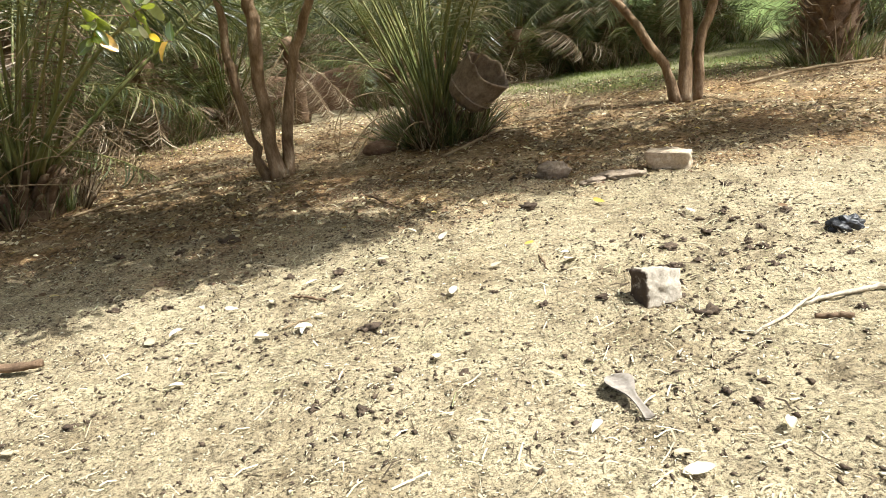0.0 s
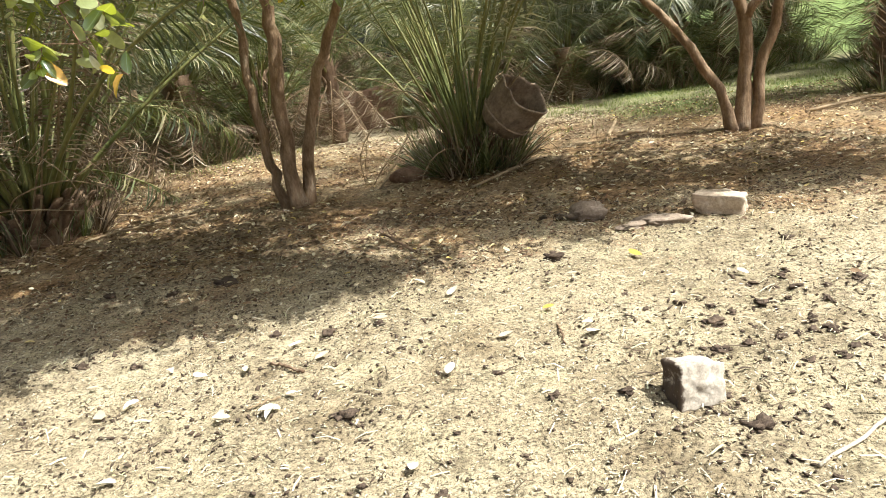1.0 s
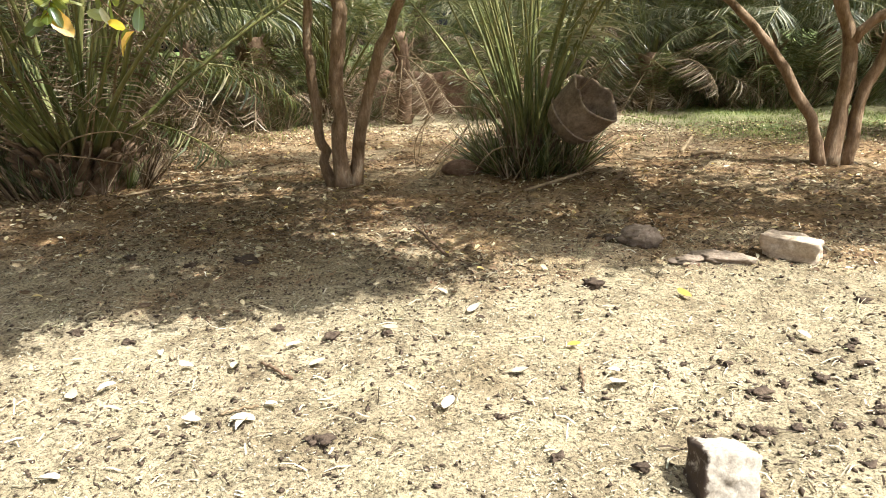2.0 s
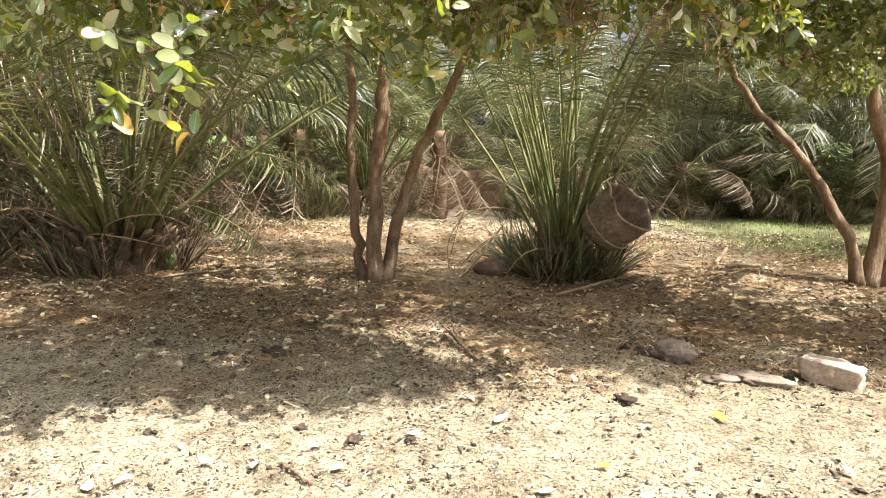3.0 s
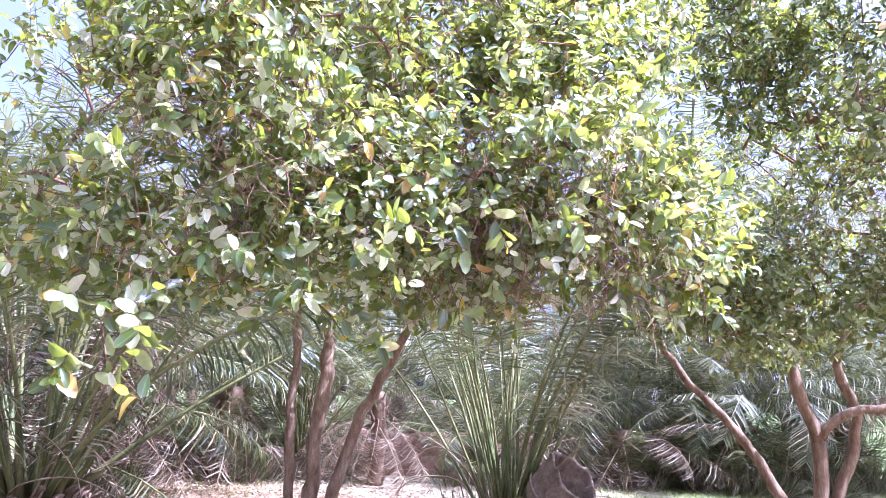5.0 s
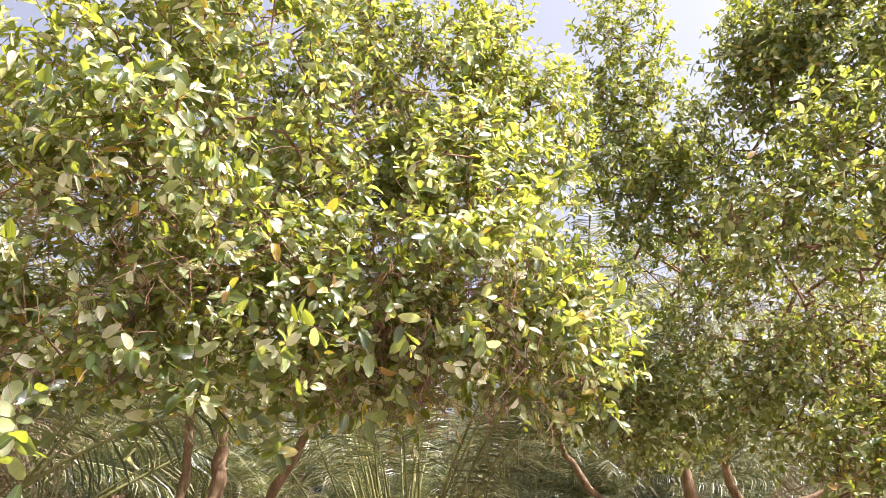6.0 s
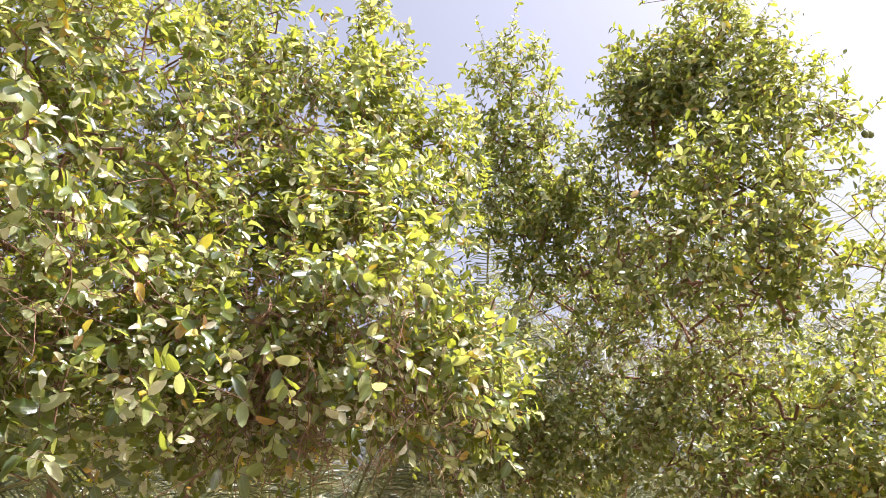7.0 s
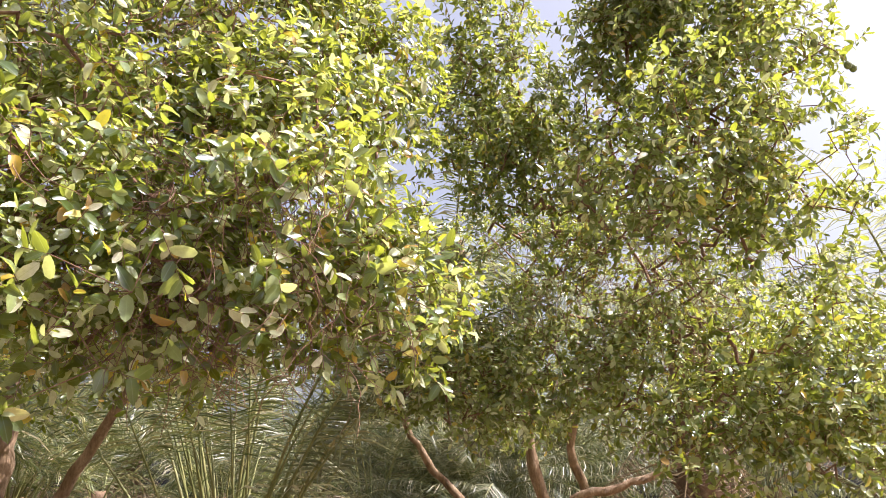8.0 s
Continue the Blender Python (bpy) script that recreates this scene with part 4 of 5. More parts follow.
guava_tree(
    (2.28, 8.95, 0.0),
    [
        ([(2.25, 8.95, -0.05), (2.1, 8.95, 0.5), (2.0, 8.95, 0.68), (1.61, 8.95, 1.27), (1.19, 8.9, 1.72), (0.89, 8.8, 2.16), (0.7, 8.4, 2.8)], 0.062, 0.022),
        ([(2.33, 9.0, -0.05), (2.42, 9.0, 0.8), (2.4, 9.0, 1.2), (2.22, 8.95, 1.72), (2.19, 8.8, 2.8), (2.1, 8.4, 3.6)], 0.085, 0.022),
        ([(2.47, 9.02, -0.05), (2.58, 9.0, 0.7), (2.75, 9.0, 1.3), (2.62, 8.9, 2.0), (2.9, 8.3, 2.8), (3.0, 7.5, 3.4)], 0.065, 0.02),
        ([(2.42, 9.0, 1.2), (2.62, 8.95, 1.4), (3.2, 8.9, 1.55), (3.9, 8.7, 1.9), (4.2, 8.0, 2.2)], 0.05, 0.016),
    ],
    [
        (1.45, 6.9, 4.5, 0.62, 0.7, 0.85, 350), (1.85, 6.7, 4.5, 0.42, 0.4, 0.45, 100), (2.3, 5.9, 4.6, 0.35, 0.35, 0.65, 110), (1.45, 6.7, 5.4, 0.44, 0.4, 0.75, 160), (1.8, 6.8, 4.1, 0.55, 0.5, 0.5, 150), (2.75, 6.2, 4.1, 0.8, 0.8, 1.2, 380), (2.75, 5.7, 5.0, 0.62, 0.5, 0.75, 260), (3.15, 5.7, 4.9, 0.4, 0.4, 0.45, 110),
        (3.2, 5.5, 4.3, 0.5, 0.45, 0.6, 170), (2.7, 7.0, 2.8, 1.0, 0.9, 0.75, 190), (3.4, 7.4, 2.6, 0.8, 0.7, 0.7, 120), (1.6, 7.2, 2.35, 0.7, 0.5, 0.5, 130), (2.4, 6.9, 2.3, 0.6, 0.5, 0.5, 110), (1.1, 7.6, 2.75, 0.5, 0.4, 0.5, 90), (2.6, 5.8, 4.75, 0.4, 0.4, 0.5, 160), (2.6, 5.2, 3.6, 0.5, 0.4, 0.5, 130), (2.15, 5.4, 3.2, 0.45, 0.4, 0.4, 90), (3.6, 6.2, 2.4, 0.75, 0.7, 0.8, 260), (1.5, 7.8, 2.7, 0.8, 0.7, 0.6, 170), (1.25, 7.5, 2.2, 0.6, 0.5, 0.32, 120), (1.9, 8.2, 2.1, 0.5, 0.5, 0.25, 60), (1.75, 7.3, 3.5, 0.8, 0.7, 0.5, 60),
        # the lobe right above the trunk is unseen, added for the shade it casts
        (3.3, 5.6, 3.3, 0.5, 0.5, 0.6, 170), (4.3, 7.0, 2.4, 0.8, 0.8, 0.9, 210), (2.4, 9.0, 3.9, 1.4, 1.2, 0.9, 190), (2.3, 7.5, 3.7, 0.6, 0.6, 0.5, 120), (1.0, 8.6, 3.6, 0.8, 0.8, 0.7, 50), (4.0, 8.4, 3.2, 1.0, 1.0, 0.8, 170),
        (2.9, 6.5, 1.95, 0.55, 0.4, 0.4, 90), (3.15, 6.4, 1.65, 0.5, 0.4, 0.3, 60), (3.7, 6.1, 1.8, 0.5, 0.4, 0.4, 70), (2.0, 7.5, 2.45, 0.8, 0.6, 0.4, 50), (3.0, 7.0, 2.4, 0.8, 0.6, 0.4, 110), (3.9, 6.4, 2.0, 0.7, 0.6, 0.5, 160),
    ],
    "forked guava tree with leaning bare stems and bright crown", 0.067, M_LEAF_FAR, near=0, per=(8, 15), seed=5, fruit=5, gap=-0.3, bare=[(2.6, 6.6, 3.2, 1.0, 0.8, 0.9, 700)],
    sprays=[(3.3, 5.2, 4.3), (3.42, 5.2, 4.2), (3.4, 5.15, 4.05)], hanging=[((3.3, 5.2, 4.25), (3.67, 5.28, 4.1)), ((3.35, 5.15, 4.15), (3.47, 5.07, 3.97)), ((3.2, 5.2, 4.3), (3.3, 5.1, 4.14))],
)

# ---- palms ----
small_clump = palm((-0.62, 8.55, 0.0), "young date palm clump with many upright green stalks", "palm clumps", 1, trunk=0.26, radius=0.22,
     up=(34, 1, 32, F_UP), short=(110, 5, 60, F_TUFT), bare=(12, 45, 85, F_BARE), stubs=12, spread=0.56)
big_clump = palm((-5.05, 7.2, 0.0), "large date palm clump with thick stalks and dead skirt", "palm clumps", 2, trunk=0.34, radius=0.46,
                 up=(80, 2, 54, F_THICK + F_UP), short=(80, 10, 75, F_DEBRIS), bare=(12, 15, 90, F_BARE), dry=(8, 5, 25, F_DRY), stubs=44, scale=1.15, spread=0.7, stub_scale=1.0)
# long fronds of the small clump that arch out towards the forked guava
for k, (az, lean, sc) in enumerate([(-12, 14, 1.5), (-28, 20, 1.45), (12, 10, 1.55), (-50, 12, 1.35)]):
    add_frond(small_clump, F_ARCH[k % 2], frond_pose(0.26, az, lean, 0, 0.1, sc))
for k, (az, z, off, lean) in enumerate([(-95, 2.5, 0.7, 165), (-112, 2.7, 0.9, 160), (-80, 2.3, 0.6, 170), (-125, 2.4, 1.0, 168), (-103, 2.8, 1.1, 158), (170, 2.5, 0.8, 165), (200, 2.6, 0.9, 160), (-65, 2.6, 0.4, 172)]):
    add_frond(big_clump, F_DRY[k % 3], frond_pose(z, az, lean, k * 40, off, 0.8))
for k in range(9):
    add_frond(big_clump, F_DRY[k % 3], frond_pose(1.9 + 0.12 * k, 195 + 7 * (k % 5), 160 + 4 * (k % 4), k * 55, 0.75 + 0.06 * k, 0.75))


def dead_stalks(palm_ob, arcs):
    """Bare dead stalks bowed over a clump."""
    base = np.array(palm_ob.location)
    for k, pts in enumerate(arcs):
        p = spline(np.array(pts), 18) - base
        v, q, c = tube(p, np.linspace(0.011, 0.004, 18), 6, 0.1, 300 + k)
        part("dead_stalk", build_mesh("dead_stalk", v, [q, c], M_DRYSTALK), palm_ob, "thin pale dead stalk")


dead_stalks(big_clump, [
    [(-5.1, 6.9, 0.25), (-5.71, 6.7, 0.66), (-5.21, 6.6, 1.09), (-4.46, 6.6, 1.01), (-4.06, 6.6, 0.69), (-3.9, 6.6, 0.3)],
    [(-5.0, 6.9, 0.3), (-4.78, 6.7, 0.5), (-4.12, 6.65, 0.65), (-3.49, 6.6, 0.47)],
    [(-5.2, 6.8, 0.2), (-4.9, 6.6, 0.42), (-4.4, 6.5, 0.44), (-3.92, 6.5, 0.38)],
    [(-6.3, 6.5, 0.05), (-6.0, 6.5, 0.45), (-5.75, 6.55, 0.9), (-5.62, 6.6, 1.2)],
    [(-6.5, 6.5, 0.6), (-6.1, 6.5, 0.85), (-5.7, 6.6, 1.1), (-5.3, 6.7, 1.2)],
    [(-6.2, 6.4, 0.9), (-5.9, 6.4, 0.6), (-5.5, 6.4, 0.1)],
    [(-5.4, 6.7, 0.2), (-5.9, 6.4, 0.75), (-6.2, 6.2, 0.5), (-6.3, 6.1, 0.1)],
    [(-4.7, 6.9, 0.3), (-4.1, 6.8, 1.3), (-3.6, 6.8, 1.45), (-3.2, 6.8, 1.2)],
    [(-4.8, 6.9, 0.3), (-4.2, 6.7, 0.95), (-3.7, 6.6, 0.7), (-3.55, 6.6, 0.15)],
])
dead_stalks(small_clump, [
    [(-0.75, 8.45, 0.2), (-1.0, 8.35, 0.75), (-1.5, 8.3, 1.1), (-1.94, 8.3, 1.21)],
    [(-0.75, 8.4, 0.15), (-1.1, 8.3, 0.66), (-1.55, 8.2, 0.62), (-1.75, 8.15, 0.3), (-1.72, 8.1, 0.05)],
    [(-0.75, 8.4, 0.12), (-1.21, 8.2, 0.42), (-1.5, 8.1, 0.2), (-1.62, 8.05, 0.03)],
    [(-0.7, 8.4, 0.2), (-1.05, 8.25, 0.9), (-1.34, 8.2, 0.96), (-1.6, 8.15, 0.6), (-1.7, 8.1, 0.2)],
    [(-0.45, 8.4, 0.3), (0.1, 8.3, 1.0), (0.45, 8.3, 1.15), (0.7, 8.3, 1.0)],
])
palm((-4.9, 13.2, 0.0), "upright date palm clump of green stalks behind the guava", "palm clumps", 6, trunk=0.4, radius=0.24, up=(30, 2, 46, F_THICK), dry=(10, 60, 150, F_DRY), short=(36, 10, 70, F_TUFT), stubs=10, spread=0.6, scale=0.8)
palm((-6.5, 9.7, 0.0), "tall shaggy date palm with a brown skirt of hanging fronds", "palm clumps", 9, trunk=2.4, radius=0.28, arch=(26, 8, 85, F_ARCHG), dry=(34, 120, 172, F_DRY), up=(14, 3, 30, F_UP), short=(30, 10, 70, F_TUFT), stubs=16, spread=0.8, scale=1.2)
palm((-7.3, 8.8, 0.0), "dense date palm clump behind the large one", "palm clumps", 7, trunk=0.5, radius=0.3, up=(40, 2, 50, F_UP), arch=(20, 10, 70, F_ARCHG), dry=(12, 20, 120, F_DRY), short=(50, 10, 70, F_TUFT), stubs=8, spread=0.9, scale=1.2)
palm((-7.0, 6.2, 0.0), "dense date palm clump beside the large one", "palm clumps", 8, trunk=0.5, radius=0.3, up=(40, 2, 50, F_UP), arch=(16, 10, 70, F_ARCHG), dry=(10, 20, 120, F_DRY), short=(40, 10, 70, F_TUFT), stubs=8, spread=0.9, scale=1.2)
palm((4.85, 10.9, 0.0), "old date palm with broad scaly brown trunk", "tall palms", 3, trunk=3.4, radius=0.3, arch=(24, 8, 60, F_ARCH), up=(6, 2, 20, F_UP), dry=(10, 95, 150, F_DRY),
     short=(30, 10, 50, F_TUFT), stubs=150, stub_scale=0.75, spread=0.6)
palm((2.2, 16.8, 0.0), "tall date palm with drooping dark fronds behind the guava", "tall palms", 4, trunk=7.0, radius=0.24, arch=(26, 6, 100, F_ARCHG), dry=(16, 95, 155, F_DRY), stubs=0, scale=1.5)
palm((8.9, 11.6, 0.0), "tall date palm with spreading grey fronds beyond the forked guava", "tall palms", 45, trunk=4.7, radius=0.24, arch=(22, 8, 90, F_ARCH), dry=(6, 95, 150, F_DRY), stubs=0, scale=1.3)
palm((-6.4, 15.8, 0.0), "tall date palm with drooping dark fronds behind the thicket", "tall palms", 5, trunk=4.2, radius=0.24, arch=(34, 8, 95, F_ARCHG), dry=(14, 95, 150, F_DRY), stubs=0, scale=1.45)
for k, (x, y, tr, sc) in enumerate([(-7.8, 11.2, 1.0, 1.0), (-5.9, 12.4, 1.5, 1.0), (-5.0, 13.6, 1.4, 0.95), (-1.7, 13.9, 0.7, 0.8),
                                     (-9.5, 9.5, 0.8, 1.2), (-7.0, 14.6, 1.6, 1.2), (-4.5, 17.5, 2.2, 1.2)]):
    palm((x, y, 0.0), "bushy date palm with many dry hanging fronds", "thicket palms", 10 + k, trunk=tr, radius=0.26,
         arch=(18, 5, 68, F_ARCHG), up=(12, 5, 35, F_UP), low=(30, 5, 70, F_LOW), dry=(26, 95, 165, F_DRY), short=(50, 30, 80, F_TUFT), spread=0.9, stubs=12, scale=sc)
for k, (x, y, tr, sc) in enumerate([(-2.4, 16.2, 1.5, 1.2), (-0.6, 16.4, 1.6, 1.15), (0.6, 15.0, 1.0, 1.0)]):
    palm((x, y, 0.0), "bleached date palm mostly of dry hanging fronds", "thicket palms", 50 + k, trunk=tr, radius=0.24,
         arch=(10, 5, 75, F_ARCH), up=(8, 5, 25, F_UP), low=(24, 5, 70, F_LOW), dry=(32, 60, 165, F_DRY), short=(20, 30, 80, F_TUFT_DRY), spread=0.9, stubs=8, scale=sc)
for k, (x, y, tr, sc) in enumerate([(1.7, 16.0, 1.6, 1.05), (2.6, 15.4, 1.35, 1.0), (3.8, 16.0, 1.6, 1.05), (5.0, 17.2, 1.9, 1.1), (6.8, 15.0, 1.6, 1.1), (1.2, 18.5, 2.4, 1.2), (5.2, 20.0, 2.4, 1.2), (9.0, 12.5, 1.2, 1.2)]):
    palm((x, y, 0.0), "bushy grey-green date palm with dark shaded foot", "thicket palms", 30 + k, trunk=tr, radius=0.24,
         arch=(34, 4, 80, F_ARCH + F_ARCHG), up=(14, 5, 35, F_UP), low=(44, 5, 75, F_LOW), dry=(9, 110, 165, F_DRY), short=(70, 30, 80, F_TUFT), spread=1.0, stubs=8, scale=sc)
palm((-3.4, 12.9, 0.0), "small half-dead date palm with hanging dry fronds", "thicket palms", 40, trunk=1.5, radius=0.12, arch=(6, 10, 50, F_ARCHG), dry=(14, 95, 155, F_DRY), stubs=10, stub_scale=0.6, scale=0.75)
for k, (x, y, tr) in enumerate([(-14, 26, 3.5), (-9, 30, 4.2), (-4, 27, 3.2), (2, 32, 4.5), (8, 29, 3.6), (13, 24, 3.0), (18, 34, 4.6), (-20, 34, 4.4)]):
    palm((x, y, 0.0), "distant date palm beyond the field", "far palms", 60 + k, trunk=tr, radius=0.26, arch=(26, 5, 95, F_ARCH), dry=(6, 95, 150, F_DRY), stubs=0, scale=1.2)

for k, (x, y, tr) in enumerate([(-10.5, 17.5, 1.6), (-8.0, 20.0, 2.0), (-5.6, 21.0, 2.2), (-3.0, 20.2, 1.8), (-0.9, 20.8, 2.0), (1.0, 21.8, 2.2), (3.4, 20.8, 1.8)]):
    palm((x, y, 0.0), "date palm deep in the thicket with grey-green and dry fronds", "thicket palms", 80 + k, trunk=tr, radius=0.26, arch=(20, 5, 85, F_ARCH + F_ARCHG), dry=(14, 70, 160, F_DRY), short=(10, 30, 80, F_TUFT), spread=0.9, stubs=0, scale=1.45)

# ---- bucket caught in the palm clump ----


def lathe(profile, sides, mat, name, dent=0.0, seed=0, torn=0.0):
    r = np.random.default_rng(seed)
    rag = torn * np.repeat(r.normal(0, 1, sides // 2), 2)
    a = np.arange(sides) * 2 * math.pi / sides
    v = []
    for k, (rad, z) in enumerate(profile):
        w = 1 + dent * (np.sin(a * 2 + 0.6) * 0.6 + np.sin(a * 3 + 2.0) * 0.4) * z
        v.append(np.stack([rad * w * np.cos(a), rad * w * np.sin(a), np.full(sides, z) + dent * 0.35 * np.sin(a * 3 + 1) * (z > 0.3) + rag * (z > 0.4)], -1))
    v = np.concatenate(v) + r.normal(0, 0.0015, (len(profile) * sides, 3))
    j, jn = np.arange(sides), (np.arange(sides) + 1) % sides
    f = np.concatenate([np.stack([k * sides + j, k * sides + jn, (k + 1) * sides + jn, (k + 1) * sides + j], -1) for k in range(len(profile) - 1)])
    return build_mesh(name, v, [f], mat)


axis = Vector((0.7, -0.28, 0.65)).normalized()
bucket = thing("tub", (-0.08, 8.22, 0.62), "battered dark grey rubber tub wedged in the palm base", "bucket")
bm_turn = axis.to_track_quat("Z", "Y").to_matrix().to_4x4() @ Matrix.Translation((0, 0, -0.27))
shell = part("shell", lathe([(0.0, 0.03), (0.16, 0.02), (0.215, 0.04), (0.25, 0.10), (0.268, 0.2), (0.283, 0.33), (0.293, 0.46), (0.303, 0.475), (0.303, 0.49), (0.288, 0.495), (0.278, 0.47), (0.265, 0.3), (0.24, 0.12), (0.2, 0.07), (0.0, 0.06)],
                    40, M_BUCKET, "shell", 0.07, 3, 0.007), bucket, m=bm_turn)
part("band", lathe([(0.272, 0.16), (0.283, 0.165), (0.286, 0.18), (0.275, 0.19)], 40, M_BUCKET, "band", 0.07, 4), shell, "raised moulded band")

# ---- stones and blocks ----


def lump(name, at, size, mat, label, category, seed, turn=0.0, rough=0.22, sub=3, sink=0.25, group=""):
    b = bmesh.new()
    bmesh.ops.create_icosphere(b, subdivisions=sub, radius=1.0)
    o = Vector((seed * 3.1, seed * 1.7, seed * 0.9))
    for v in b.verts:
        k = 1 + rough * noise.noise(v.co * 1.3 + o) + rough * 0.5 * noise.noise(v.co * 3.1 + o) + rough * 0.3 * noise.noise(v.co * 7 + o) + rough * 0.22 * noise.noise(v.co * 14 + o)
        v.co *= k
        v.co = Vector((v.co.x * size[0] / 2, v.co.y * size[1] / 2, max(v.co.z, -0.7) * size[2] / 2))
    for f in b.faces:
        f.smooth = True
    me = bpy.data.meshes.new(name)
    b.to_mesh(me)
    b.free()
    me.materials.append(mat)
    ob = new(name, me)
    ob.matrix_basis = pose(at[0], at[1], float(ground_z(at[0], at[1])) + size[2] * (0.5 - sink), 0, 0, turn)
    return tagged(ob, label, category, group)


def block(name, at, size, mat, label, turn, tilt, seed, chip=0.012, lift=0.46):
    """A worn block: a box cut finely, its edges rounded and its faces pitted."""
    b = bmesh.new()
    bmesh.ops.create_cube(b, size=1.0)
    bmesh.ops.subdivide_edges(b, edges=b.edges[:], cuts=15, use_grid_fill=True)
    o = Vector((seed, seed * 2.3, 0.4))
    for v in b.verts:
        p = Vector((v.co.x * size[0], v.co.y * size[1], v.co.z * size[2]))
        e = sorted(0.5 - abs(c) for c in v.co)
        wear = max(0.0, 0.07 - e[0] - e[1]) * 0.16
        d = noise.noise(p * 14 + o) * chip + noise.noise(p * 40 + o) * chip * 0.5
        v.co = p * (1 - wear * 2.5) + p.normalized() * d
    for f in b.faces:
        f.smooth = True
    me = bpy.data.meshes.new(name)
    b.to_mesh(me)
    b.free()
    me.materials.append(mat)
    ob = new(name, me)
    ob.matrix_basis = pose(at[0], at[1], float(ground_z(at[0], at[1])) + size[2] * lift, tilt[0], tilt[1], turn)
    return tagged(ob, label, "block")


block("broken_block", (0.735, 3.16), (0.17, 0.15, 0.17), M_BLOCK, "broken pale concrete block with dirt and painted shade on one side, sunk in soil", 17, (-14, 7), 2, 0.016, 0.27)
block("building_block", (1.37, 5.6), (0.32, 0.16, 0.13), M_BRICK, "worn tan building block lying on the ground", -27, (0, 3), 5, 0.024)
lump("stone", (0.52, 5.78), (0.28, 0.2, 0.17), M_STONE, "rounded grey stone beside a dark clod", "stone", 4, 10, 0.42, 4, group="stones")
lump("stone", (0.98, 5.5), (0.34, 0.2, 0.09), M_STONE, "flat grey stone sunk in the soil", "stone", 6, -8, 0.45, 4, sink=0.3, group="stones")
lump("stone", (0.78, 5.45), (0.2, 0.14, 0.06), M_STONE, "flat grey stone sunk in the soil", "stone", 9, 20, 0.45, 4, sink=0.3, group="stones")
lump("soil_mound", (-1.24, 8.15), (0.42, 0.3, 0.2), M_MUD, "small reddish mound of earth beside the palm", "soil", 7, 0, 0.15)
CLODS = [(-1.93, 5.01, 0.13), (-2.26, 4.9, 0.1), (-2.76, 4.96, 0.09), (0.26, 4.89, 0.13), (-2.2, 3.83, 0.09), (-1.21, 4.05, 0.08), (-0.89, 3.98, 0.09), (-1.85, 3.78, 0.08), (0.93, 3.81, 0.09), (1.04, 3.9, 0.06),
         (1.19, 3.97, 0.08), (-0.57, 3.12, 0.1), (0.01, 3.42, 0.05), (-0.45, 3.7, 0.05), (-0.63, 4.03, 0.06), (1.57, 4.91, 0.09), (1.16, 3.6, 0.06), (0.3, 5.9, 0.14), (0.18, 5.95, 0.1), (0.9, 2.93, 0.11),
         (0.78, 2.32, 0.05), (0.85, 2.23, 0.06), (-0.47, 2.39, 0.07), (-0.11, 2.63, 0.05), (-1.68, 2.51, 0.06), (-0.67, 2.45, 0.05), (-1.86, 3.77, 0.05), (-0.61, 3.13, 0.06), (1.68, 4.18, 0.09)]
for k, (x, y, d) in enumerate(CLODS):
    lump("clod", (x, y), (d * 0.75, d * 0.55, d * 0.36), M_CLOD, "dark crumbly clod of dung and soil", "clod", 20 + k, k * 47, 1.35, 3, 0.3, "clods")

# a cluttered patch of broken clods in the open, beside the concrete block
r_clod = np.random.default_rng(77)
for k in range(60):
    x, y, d = r_clod.normal(1.35, 0.42), r_clod.normal(3.6, 0.6), r_clod.uniform(0.02, 0.05)
    lump("clod", (x, y), (d * 1.1, d * 0.75, d * 0.5), M_CLOD, "dark crumbly clod of dung and soil", "clod", 60 + k, k * 47, 1.2, 3, 0.3, "clods")


